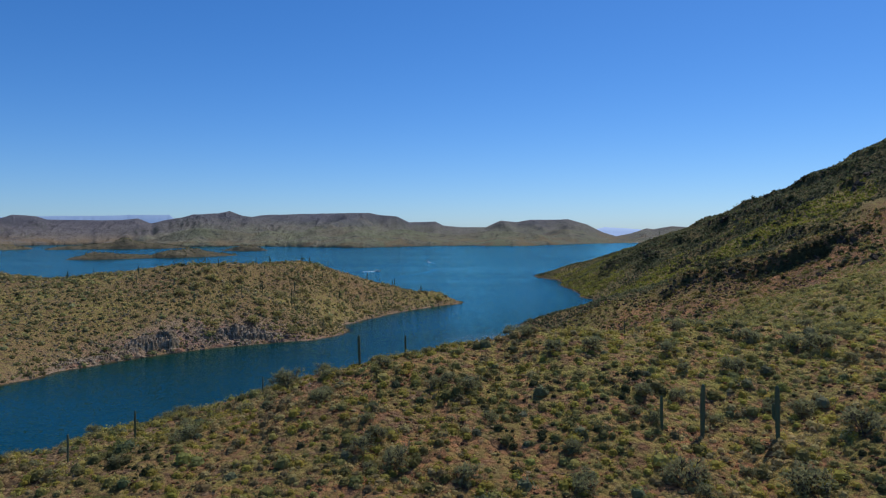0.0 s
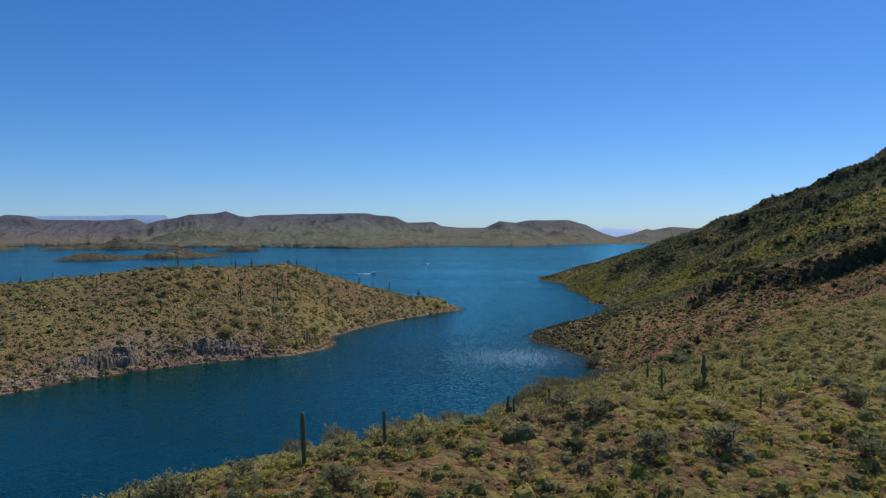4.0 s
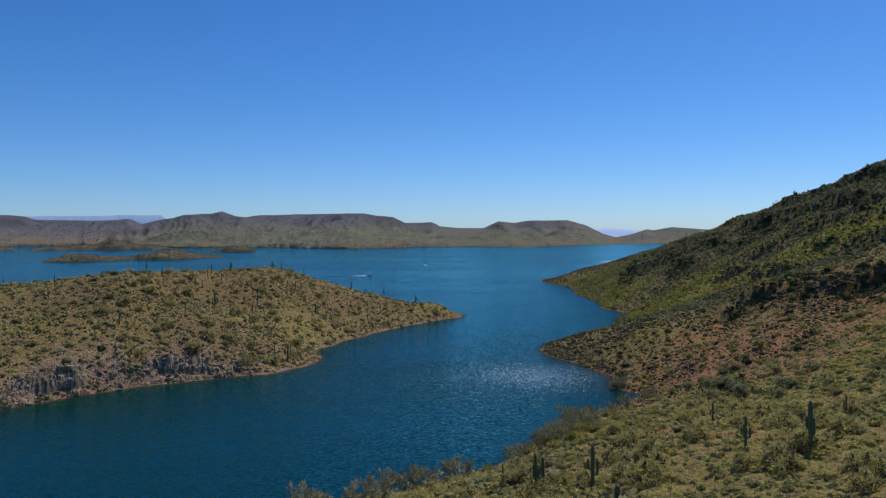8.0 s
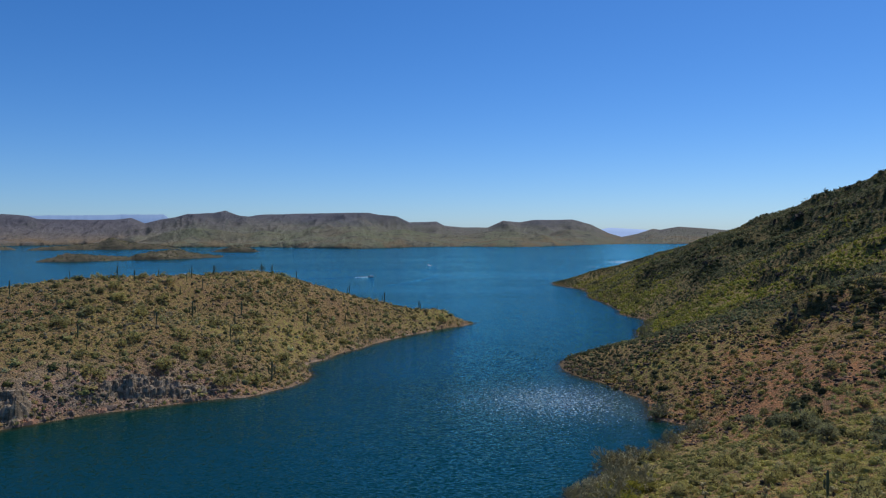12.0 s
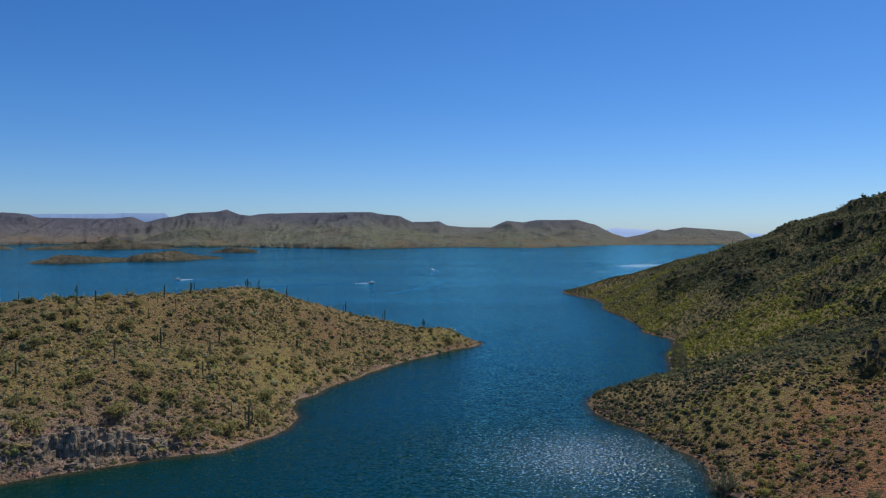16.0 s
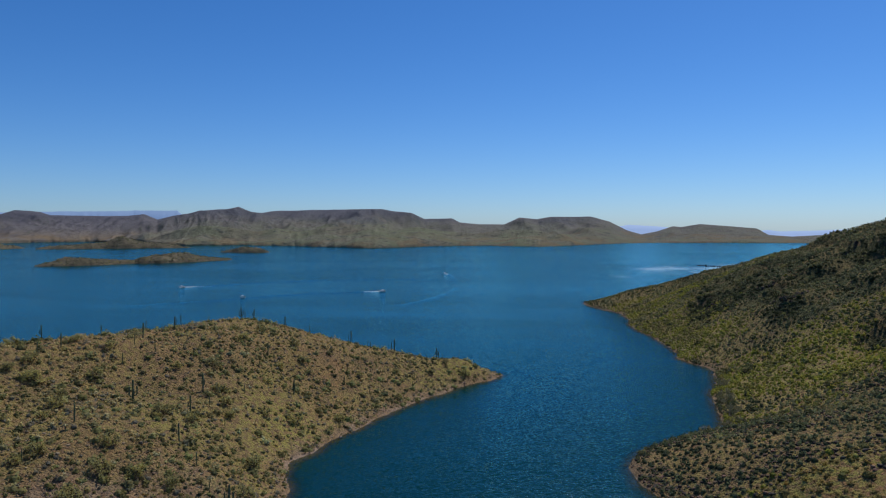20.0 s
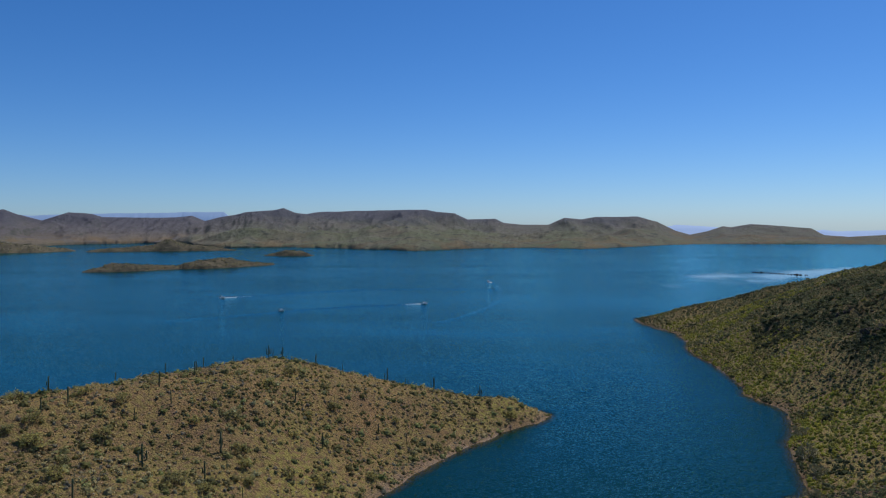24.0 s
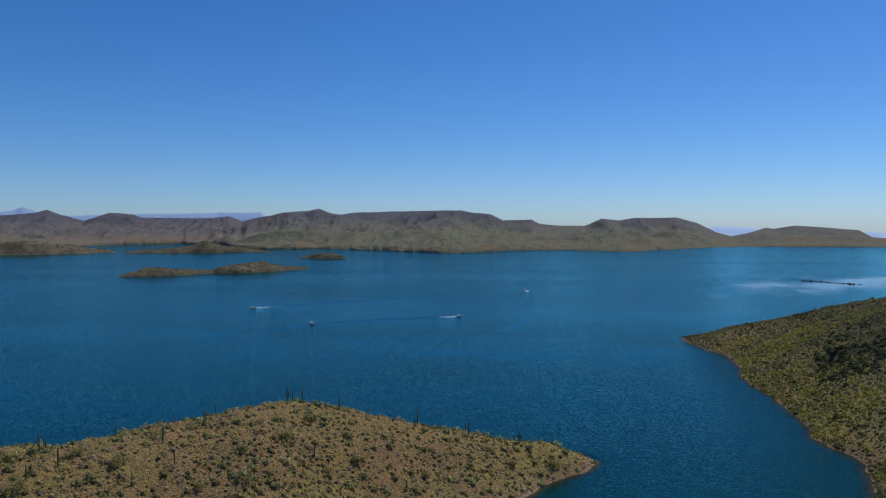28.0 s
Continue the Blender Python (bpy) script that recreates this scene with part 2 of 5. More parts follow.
def ground_z(x, y, detail=True):
    """Height of the ground and the metres to the shore."""
    x, y = np.asarray(x, float).ravel(), np.asarray(y, float).ravel()
    wx = x + 3.0 * fbm(x, y, 14, 3)
    wy = y + 3.0 * fbm(x + 91, y + 37, 14, 3)
    d1, d2 = shore_distance(wx, wy, PEN_SHORE), shore_distance(wx, wy, HOME_SHORE)
    z = np.full(x.shape, -6.0)
    d = np.maximum(d1, d2)
    for dist, relief, rough in ((d1, PENINSULA, 0.8), (d2, HOME, 1.0)):
        sel = dist > 0
        if not sel.any():
            continue
        h, e = relief.at(x[sel], y[sel]), dist[sel]
        if detail:
            xs, ys = x[sel], y[sel]
            grow = smooth(2, 30, e)
            h = h + grow * rough * (1.6 * fbm(xs, ys, 26, 4) + 0.95 * ridged(xs, ys, 9, 4))
            high = smooth(6, 32, h) * smooth(90, 140, xs) * smooth(330, 380, ys)
            h = h + high * 7.0 * ridged(0.35 * xs, ys + 0.25 * xs, 46, 3)
        if relief is PENINSULA:
            cliff = np.exp(-(((xs if detail else x[sel]) + 88) / 34.0) ** 4) * (3.4 + 4.0 * fbm(x[sel], y[sel], 15, 3))
            rugged = np.exp(-(((x[sel]) + 92) / 36.0) ** 4) * smooth(0.6, 2.5, e) * smooth(22, 7, e)
            h = h + rugged * (3.4 * ridged(x[sel] + 40, y[sel], 8.5, 4) - 0.5)
            h = np.maximum(h, cliff * (0.45 * smooth(1.2, 2.6, e + 1.6 * fbm(x[sel], y[sel], 5, 2)) + 0.55 * smooth(4.0, 5.6, e + 2.6 * fbm(x[sel] + 9, y[sel], 7, 3))) * (e < 60) * smooth(60, 12, e))
        else:
            terrace = smooth(22, 45, h) * (x[sel] > 100)
            h = h + rock_bands(x[sel], y[sel])[0]
            phase = h / 15.0 + 0.6 * fbm(x[sel], y[sel], 90, 2)
            h = h + terrace * 3.2 * (smooth(0.3, 0.62, phase % 1.0) - phase % 1.0)
        low = 0.35 * np.minimum(e, 1.2) + 0.1 * np.minimum(e, 12)
        h = np.maximum(h, low)
        h = np.minimum(h, 0.2 + 1.1 * e)
        z[sel] = h
    sea = d <= 0
    z[sea] = np.maximum(-0.28 * -d[sea] - 0.05, -7.0 - 0.02 * np.minimum(-d[sea], 100))
    if detail:
        z = z + np.where(sea, 0.15, 0.12 + 0.4 * smooth(1, 8, d)) * fbm(x, y, 2.6, 2) * smooth(-8, 1.5, d)
    return z, d


# terrain end


# ---- mesh helpers ----------------------------------------------------------
def mesh_of(name, verts, faces, colors=None, smooth_shade=False, stony=None):
    """A mesh from arrays of points and of equal-sided faces; colors: one RGB for each point."""
    verts, faces = np.asarray(verts, np.float32), np.asarray(faces, np.int32)
    me = bpy.data.meshes.new(name)
    sides = faces.shape[1]
    me.vertices.add(len(verts))
    me.vertices.foreach_set("co", verts.ravel())
    me.loops.add(faces.size)
    me.loops.foreach_set("vertex_index", faces.ravel())
    me.polygons.add(len(faces))
    me.polygons.foreach_set("loop_start", np.arange(0, faces.size, sides, dtype=np.int32))
    me.polygons.foreach_set("loop_total", np.full(len(faces), sides, np.int32))
    me.polygons.foreach_set("use_smooth", np.full(len(faces), smooth_shade))
    if colors is not None:
        at = me.attributes.new("tint", "FLOAT_COLOR", "POINT")
        at.data.foreach_set("color", np.c_[colors, np.ones(len(colors))].astype(np.float32).ravel())
    if stony is not None:
        at = me.attributes.new("stony", "FLOAT", "POINT")
        at.data.foreach_set("value", np.asarray(stony, np.float32))
    me.update(calc_edges=True)
    return me


def grid_faces(nx, ny):
    i = np.arange(nx * ny).reshape(ny, nx)
    return np.stack([i[:-1, :-1], i[:-1, 1:], i[1:, 1:], i[1:, :-1]], -1).reshape(-1, 4)


def stepped(*spans):
    """Coordinates that run through spans of (start, end, step)."""
    out = []
    for a, b, s in spans:
        out += list(np.linspace(a, b, max(2, int(round((b - a) / s)) + 1))[:-1])
    return np.array(out + [spans[-1][1]])


def part(name, data, material, parent=None, label=""):
    ob = new(name, data)
    if material is not None:
        data.materials.clear()
        data.materials.append(material)
    if parent is not None:
        ob.parent = parent
    if label:
        ob["label"] = label
    return ob


# ---- materials -------------------------------------------------------------
class Nodes:
    def __init__(self, name):
        self.mat = bpy.data.materials.new(name)
        self.mat.use_nodes = True
        self.tree = self.mat.node_tree
        self.bsdf = self.tree.nodes["Principled BSDF"]
        self.out = self.tree.nodes["Material Output"]

    def add(self, kind, **inputs):
        node = self.tree.nodes.new(kind)
        for key, value in inputs.items():
            self.put(node, key.replace("_", " "), value)
        return node

    def put(self, node, key, value):
        if isinstance(value, bpy.types.NodeSocket):
            self.tree.links.new(value, node.inputs[key])
        else:
            node.inputs[key].default_value = value

    def place(self):
        return self.add("ShaderNodeNewGeometry").outputs["Position"]

    def noise(self, size, detail=4.0, rough=0.55, vector=None):
        n = self.add("ShaderNodeTexNoise", Scale=1.0 / size, Detail=detail, Roughness=rough)
        self.tree.links.new(vector if vector is not None else self.place(), n.inputs["Vector"])
        return n.outputs["Fac"]

    def ramp(self, fac, a, b, low=0.0, high=1.0):
        n = self.add("ShaderNodeMapRange", Value=fac)
        n.inputs["From Min"].default_value, n.inputs["From Max"].default_value = a, b
        n.inputs["To Min"].default_value, n.inputs["To Max"].default_value = low, high
        return n.outputs["Result"]

    def mix(self, fac, a, b, blend="MIX"):
        n = self.tree.nodes.new("ShaderNodeMix")
        n.data_type, n.blend_type = "RGBA", blend
        for sock, value in ((n.inputs[0], fac), (n.inputs[6], a), (n.inputs[7], b)):
            if isinstance(value, bpy.types.NodeSocket):
                self.tree.links.new(value, sock)
            else:
                sock.default_value = (*value, 1.0) if isinstance(value, tuple) and len(value) == 3 else value
        return n.outputs[2]

    def math(self, op, a, b=0.0):
        n = self.tree.nodes.new("ShaderNodeMath")
        n.operation = op
        for sock, value in zip(n.inputs, (a, b)):
            if isinstance(value, bpy.types.NodeSocket):
                self.tree.links.new(value, sock)
            else:
                sock.default_value = value
        return n.outputs[0]

    def bump(self, height, strength, distance):
        n = self.add("ShaderNodeBump", Height=height, Strength=strength, Distance=distance)
        self.tree.links.new(n.outputs["Normal"], self.bsdf.inputs["Normal"])
        return n

    def attribute(self, name):
        n = self.tree.nodes.new("ShaderNodeAttribute")
        n.attribute_name = name
        return n

    def finish(self, color, rough=0.9, spec=0.15):
        self.put(self.bsdf, "Base Color", color)
        self.put(self.bsdf, "Roughness", rough)
        self.put(self.bsdf, "Specular IOR Level", spec)
        return self.mat


def soil_material():
    n = Nodes("desert_soil")
    zone = n.add("ShaderNodeSeparateColor")
    n.tree.links.new(n.attribute("tint").outputs["Color"], zone.inputs[0])
    red, bank, cover = zone.outputs[0], zone.outputs[1], zone.outputs[2]
    soil = n.mix(red, (0.25, 0.17, 0.07), (0.40, 0.175, 0.075))
    soil = n.mix(n.ramp(n.noise(11.0, 6), 0.42, 0.68, 0.0, 0.7), soil, (0.16, 0.11, 0.05))
    gravel = n.mix(n.noise(0.35, 3), (0.12, 0.065, 0.036), (0.32, 0.19, 0.10))
    soil = n.mix(n.ramp(n.noise(2.2, 5), 0.42, 0.78, 0.0, 0.65), soil, gravel)
    cells = n.add("ShaderNodeTexVoronoi", Scale=1.7, Vector=n.place())
    stone_tone = n.add("ShaderNodeSeparateColor")
    n.tree.links.new(cells.outputs["Color"], stone_tone.inputs[0])
    rubble = n.mix(stone_tone.outputs[0], (0.08, 0.045, 0.026), (0.40, 0.26, 0.14))
    rubble = n.mix(n.ramp(cells.outputs["Distance"], 0.25, 0.6), rubble, (0.06, 0.042, 0.026))
    soil = n.mix(n.math("MULTIPLY", n.ramp(n.noise(3.5, 4), 0.3, 0.6, 0.25, 1.0), n.ramp(stone_tone.outputs[1], 0.3, 0.5, 0.0, 0.8)), soil, rubble)
    rock = n.mix(n.noise(1.3, 6, 0.7), (0.10, 0.055, 0.035), (0.26, 0.16, 0.10))
    soil = n.mix(n.ramp(n.noise(5.0, 5, 0.65), 0.56, 0.68, 0.0, 0.8), soil, rock)
    ledge = n.mix(n.ramp(n.noise(1.6, 7, 0.7), 0.35, 0.62), (0.10, 0.075, 0.055), (0.36, 0.26, 0.18))
    ledge = n.mix(n.ramp(n.noise(6.0, 4), 0.5, 0.65, 0.0, 0.7), ledge, (0.36, 0.20, 0.14))
    stony_share = n.attribute("stony").outputs["Fac"]
    volcanic = n.mix(n.ramp(n.noise(1.8, 7, 0.7), 0.35, 0.65), (0.03, 0.031, 0.012), (0.105, 0.095, 0.038))
    dark_kind = n.math("GREATER_THAN", stony_share, 0.995)
    ledge = n.mix(dark_kind, ledge, volcanic)
    soil = n.mix(n.math("MULTIPLY", n.math("MINIMUM", n.math("SUBTRACT", stony_share, dark_kind), 1.0), n.ramp(n.noise(4.0, 4), 0.3, 0.45)), soil, ledge)
    herbs = n.mix(n.noise(0.8, 4), (0.19, 0.16, 0.04), (0.36, 0.295, 0.075))
    soil = n.mix(n.math("MULTIPLY", cover, n.ramp(n.noise(1.6, 5, 0.65), 0.42, 0.58)), soil, herbs)
    pale = n.mix(n.noise(2.5, 5), (0.42, 0.29, 0.20), (0.26, 0.19, 0.13))
    soil = n.mix(n.math("MULTIPLY", bank, n.ramp(n.noise(3.0, 4), 0.25, 0.55)), soil, pale)
    lumps = n.math("SUBTRACT", n.noise(0.5, 8, 0.7), n.math("MULTIPLY", cells.outputs["Distance"], 0.7))
    n.bump(lumps, 1.0, 0.45)
    return n.finish(soil, 0.95, 0.1)


def through_light(n, color, share, rough=0.75):
    """Leaves that let some of the sun through."""
    n.finish(color, rough, 0.05)
    thin = n.tree.nodes.new("ShaderNodeBsdfTranslucent")
    n.put(thin, "Color", color)
    both = n.tree.nodes.new("ShaderNodeMixShader")
    both.inputs[0].default_value = share
    n.tree.links.new(n.bsdf.outputs[0], both.inputs[1])
    n.tree.links.new(thin.outputs[0], both.inputs[2])
    n.tree.links.new(both.outputs[0], n.out.inputs["Surface"])
    return n.mat


def leaf_material():
    n = Nodes("desert_leaves")
    tint = n.attribute("tint").outputs["Color"]
    col = n.mix(n.ramp(n.noise(0.25, 2), 0.3, 0.7, 0.0, 0.5), tint, n.mix(1.0, tint, (0.6, 0.6, 0.55), "MULTIPLY"))
    return through_light(n, col, 0.42)


def water_material():
    n = Nodes("lake_water")
    zone = n.add("ShaderNodeSeparateColor")
    n.tree.links.new(n.attribute("tint").outputs["Color"], zone.inputs[0])
    stretch = n.add("ShaderNodeMapping", Vector=n.place())
    stretch.inputs["Rotation"].default_value = (0, 0, radians(-14))
    stretch.inputs["Scale"].default_value = (0.38, 1.0, 1.0)
    slope = None
    for size, gain in ((0.3, 0.60), (1.3, 0.085), (6.0, 0.018)):
        tex = n.add("ShaderNodeTexNoise", Scale=1.0 / size, Detail=2.0, Roughness=0.55, Vector=stretch.outputs["Vector"])
        part_ = n.tree.nodes.new("ShaderNodeVectorMath")
        part_.operation = "MULTIPLY_ADD"
        n.tree.links.new(tex.outputs["Color"], part_.inputs[0])
        part_.inputs[1].default_value = (gain * 0.7, gain, 0)
        part_.inputs[2].default_value = (-0.35 * gain, -0.5 * gain, 0)
        if slope is None:
            slope = part_.outputs[0]
        else:
            both = n.tree.nodes.new("ShaderNodeVectorMath")
            n.tree.links.new(slope, both.inputs[0])
            n.tree.links.new(part_.outputs[0], both.inputs[1])
            slope = both.outputs[0]
    gust = n.tree.nodes.new("ShaderNodeVectorMath")
    gust.operation = "SCALE"
    n.tree.links.new(slope, gust.inputs[0])
    wide = n.add("ShaderNodeMapping", Vector=n.place())
    wide.inputs["Scale"].default_value = (0.3, 1.0, 1.0)
    breeze = n.math("ADD", n.ramp(n.noise(30.0, 5, 0.6, wide.outputs["Vector"]), 0.36, 0.62, 0.38, 0.82), n.ramp(n.noise(170.0, 4, 0.55, wide.outputs["Vector"]), 0.38, 0.6, 0.38, 0.95))
    patch = n.ramp(n.noise(1.5, 4, 0.6, wide.outputs["Vector"]), 0.35, 0.6, 0.5, 7.0)
    stir = n.math("ADD", breeze, n.math("MULTIPLY", zone.outputs[1], patch))
    n.tree.links.new(n.math("MULTIPLY", stir, n.ramp(zone.outputs[2], 0.0, 1.0, 1.0, 0.06)), gust.inputs["Scale"])
    upright = n.tree.nodes.new("ShaderNodeVectorMath")
    n.tree.links.new(gust.outputs[0], upright.inputs[0])
    upright.inputs[1].default_value = (0, 0, 1)
    unit = n.tree.nodes.new("ShaderNodeVectorMath")
    unit.operation = "NORMALIZE"
    n.tree.links.new(upright.outputs[0], unit.inputs[0])
    deep = n.mix(n.ramp(n.noise(160.0, 3), 0.35, 0.65), (0.004, 0.026, 0.018), (0.004, 0.029, 0.023))
    gusty = n.math("MULTIPLY", n.ramp(n.math("ADD", n.noise(0.7, 3, 0.6), n.math("MULTIPLY", zone.outputs[1], 0.24)), 0.66, 0.82), n.ramp(zone.outputs[1], 0.02, 0.3))
    n.finish(deep, 0.6, 0.0)
    gloss = n.add("ShaderNodeBsdfGlossy", Roughness=n.ramp(gusty, 0.0, 1.0, 0.08, 0.32), Normal=unit.outputs[0])
    n.put(gloss, "Color", n.mix(zone.outputs[2], n.mix(gusty, (0.40, 0.79, 0.91), (1.0, 1.0, 1.0)), (1.0, 0.99, 0.98)))
    mirror = n.add("ShaderNodeFresnel", IOR=n.ramp(gusty, 0.0, 1.0, 1.28, 1.65), Normal=unit.outputs[0])
    surface = n.tree.nodes.new("ShaderNodeMixShader")
    n.tree.links.new(mirror.outputs[0], surface.inputs[0])
    n.tree.links.new(n.bsdf.outputs[0], surface.inputs[1])
    n.tree.links.new(gloss.outputs[0], surface.inputs[2])
    clear = n.tree.nodes.new("ShaderNodeBsdfTransparent")
    clear.inputs[0].default_value = (0.8, 0.78, 0.66, 1)
    both = n.tree.nodes.new("ShaderNodeMixShader")
    n.tree.links.new(n.ramp(zone.outputs[0], 0.0, 1.0, 0.35, 1.0), both.inputs[0])
    n.tree.links.new(clear.outputs[0], both.inputs[1])
    n.tree.links.new(surface.outputs[0], both.inputs[2])
    n.tree.links.new(both.outputs[0], n.out.inputs["Surface"])
    return n.mat


def mountain_material(name, low, high, rock, size=180.0, west=None, plain=False, relief=30.0):
    n = Nodes(name)
    col = n.mix(n.ramp(n.noise(size * 1.6, 8, 0.62), 0.42, 0.58), low, high)
    col = n.mix(n.ramp(n.noise(size * 2.2, 5), 0.57, 0.68, 0.0, 0.5), col, (0.28, 0.205, 0.13))
    col = n.mix(n.ramp(n.noise(size * 0.4, 8, 0.72), 0.53, 0.6, 0.0, 0.85), col, rock)
    # plain: an emitted colour that stands in for haze over very distant land
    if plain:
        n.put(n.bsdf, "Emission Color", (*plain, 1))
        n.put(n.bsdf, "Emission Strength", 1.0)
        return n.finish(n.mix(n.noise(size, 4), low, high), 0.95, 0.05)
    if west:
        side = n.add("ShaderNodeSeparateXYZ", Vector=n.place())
        # purple-grey haze put into the rock colour, westward and with distance
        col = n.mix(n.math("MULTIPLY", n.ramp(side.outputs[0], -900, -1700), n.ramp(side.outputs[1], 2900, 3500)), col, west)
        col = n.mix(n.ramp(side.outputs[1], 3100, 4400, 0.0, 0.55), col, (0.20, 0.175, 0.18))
        plain_share = n.math("MULTIPLY", n.ramp(side.outputs[2], 62, 22), n.math("MULTIPLY", n.ramp(side.outputs[0], -1000, -1300), n.ramp(n.noise(300.0, 4), 0.38, 0.55)))
        col = n.mix(n.math("MULTIPLY", plain_share, 0.7), col, (0.27, 0.205, 0.13))
    steep = n.add("ShaderNodeSeparateXYZ", Vector=n.add("ShaderNodeNewGeometry").outputs["Normal"]).outputs[2]
    col = n.mix(n.math("MULTIPLY", n.ramp(steep, 0.93, 0.72), n.ramp(n.noise(size * 0.3, 6, 0.65), 0.35, 0.6, 0.2, 0.9)), col, rock)
    col = n.mix(n.ramp(n.noise(size * 0.1, 6, 0.7), 0.5, 0.64, 0.0, 0.5), col, tuple(0.5 * c for c in low))
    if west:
        # bluish haze painted into the colour of the upper slopes
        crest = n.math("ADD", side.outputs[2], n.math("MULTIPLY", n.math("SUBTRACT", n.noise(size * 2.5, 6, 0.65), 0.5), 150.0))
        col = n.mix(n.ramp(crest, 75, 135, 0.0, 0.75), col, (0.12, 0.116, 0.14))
        foot = n.math("MULTIPLY", n.ramp(crest, 45, 15), n.ramp(n.noise(size, 5, 0.6), 0.46, 0.58, 0.0, 0.65))
        col = n.mix(foot, col, (0.25, 0.175, 0.095))
    n.bump(n.noise(size * 0.2, 9, 0.72), 1.0, relief)
    return n.finish(col, 0.95, 0.05)


SOIL, LEAVES, WATER = soil_material(), leaf_material(), water_material()
# the western tint of the far hills is haze put into the colour
FAR_HILL = mountain_material("far_hill_rock_haze", (0.215, 0.215, 0.125), (0.235, 0.21, 0.145), (0.115, 0.112, 0.09), 110, (0.20, 0.175, 0.165), relief=20.0)
ISLE_ROCK = mountain_material("islet_rock", (0.19, 0.155, 0.095), (0.13, 0.11, 0.07), (0.06, 0.052, 0.038), 22, relief=2.0)
# blue and pale haze of the distance, given as base colour and glow
HAZE_BLUE = mountain_material("distant_blue_haze", (0.12, 0.14, 0.18), (0.10, 0.12, 0.16), (0.1, 0.12, 0.16), 400, plain=(0.20, 0.275, 0.42))
HAZE_PALE = mountain_material("distant_pale_haze", (0.12, 0.14, 0.18), (0.10, 0.12, 0.16), (0.1, 0.12, 0.16), 400, plain=(0.44, 0.52, 0.70))

# ---- ground and water ------------------------------------------------------
GX = stepped((-4900, -700, 300), (-700, -260, 8), (-260, -132, 3.0), (-132, -40, 1.2), (-40, 130, 1.4), (130, 400, 2.9), (400, 1000, 12), (1000, 4900, 300))
GY = stepped((-4900, -320, 300), (-320, 35, 9), (35, 100, 1.1), (100, 420, 1.8), (420, 540, 2.2), (540, 830, 3.8), (830, 1000, 12), (1000, 1700, 22), (1700, 4900, 300))
mx, my = np.meshgrid(GX, GY)
mz, md = ground_z(mx, my)
mx, my = mx.ravel(), my.ravel()
red = np.clip(0.5 + 0.9 * fbm(mx, my, 40, 3), 0, 1) * np.where((mx > -90) & (my < 330), 1.0, 0.35)
home = shore_distance(mx, my, HOME_SHORE) > -5
bank = np.exp(-np.maximum(mz, 0) / 0.9) * smooth(-4, 0, md) * np.where(home, np.clip(0.25 + 2.4 * fbm(mx + 8, my, 24, 2) + smooth(745, 785, my), 0, 0.9), 1.0) * np.clip(0.75 + 1.2 * fbm(mx, my, 18, 3), 0, 1)
cover = np.clip(np.where(home, np.where(my > 335, 0.85, np.where(my < 101, 0.32 + 0.58 * smooth(2, 32, mx), 0.95)), 0.62) + 0.9 * fbm(mx + 300, my, 28, 4), 0, 1) * smooth(0.5, 6, md)
bare = rock_bands(mx, my)[1]
stony = np.exp(-((mx + 92) / 38) ** 4) * smooth(0.3, 2, md) * smooth(30, 8, md) * (my < 345)
spur = green_share(mx, my, mz)
cover = np.where(home & (my > 335), np.clip(0.5 + 0.6 * spur, 0, 1) * smooth(0.5, 6, md), cover)
rubble = home * smooth(8, 26, mz) * smooth(78, 112, mx) * (0.12 * smooth(255, 285, my) + 0.88 * smooth(305, 340, my)) * (1 - 0.85 * spur) * np.clip(0.75 + fbm(mx + 70, my, 12, 3), 0, 1)
cover = cover * (1 - np.minimum(stony + rubble, 1))
stony = np.where(home, 1.0 + np.clip(1.2 * rubble, 0, 1), 0.98 * stony)
spit = home * smooth(46, 70, mx) * smooth(236, 256, my) * smooth(330, 300, my) * np.clip(0.75 + 1.1 * fbm(mx + 31, my, 16, 3), 0, 1)
red, cover = np.clip(red + 1.0 * spit + 0.15 * smooth(5, 35, mx) * (my < 112), 0, 1), cover * (1 - 0.85 * spit)
scar = np.clip(sum(np.exp(-((mx - sx) / 9) ** 2 - ((my - sy) / 7) ** 2) for sx, sy in ((95, 273), (97, 259), (105, 251), (103, 262), (140, 264), (120, 268))) * (0.7 + 1.2 * fbm(mx, my, 6, 3)), 0, 1)
red, cover = np.clip(red + scar, 0, 1), cover * (1 - scar) * (1 - bare)
ground = tagged(new("ground", mesh_of("ground", np.c_[mx, my, mz], grid_faces(len(GX), len(GY)), np.c_[red, bank, cover], True, np.where(home, np.maximum(stony, 1.0 + bare), stony))),
                "reddish stony desert soil sloping down to a lake", "ground", kind="structure")
ground.data.materials.append(SOIL)
shallow = smooth(-0.1, 1.3, -mz)
ruffled = 0.75 * np.exp(-((mx - 36) / 32) ** 2 - ((my - 312) / 30) ** 2) + 0.28 * np.exp(-((mx - 30) / 75) ** 2 - ((my - 300) / 85) ** 2) + 0.12 * smooth(-48, -6, shore_distance(mx, my, HOME_SHORE)) * smooth(330, 390, my) * (my < 780)
ruffled = ruffled + 0.1 * np.exp(-((mx - 82) / 32) ** 2 - ((my - 455) / 80) ** 2)
ruffled = np.clip(ruffled, 0, 1)
along, across = 0.72 * (mx - 450) + 0.69 * (my - 1345), -0.69 * (mx - 450) + 0.72 * (my - 1345)
calm = smooth(1.0, 0.35, np.hypot(along / 250, across / 105) + 0.9 * fbm(along, across * 3, 110, 4))
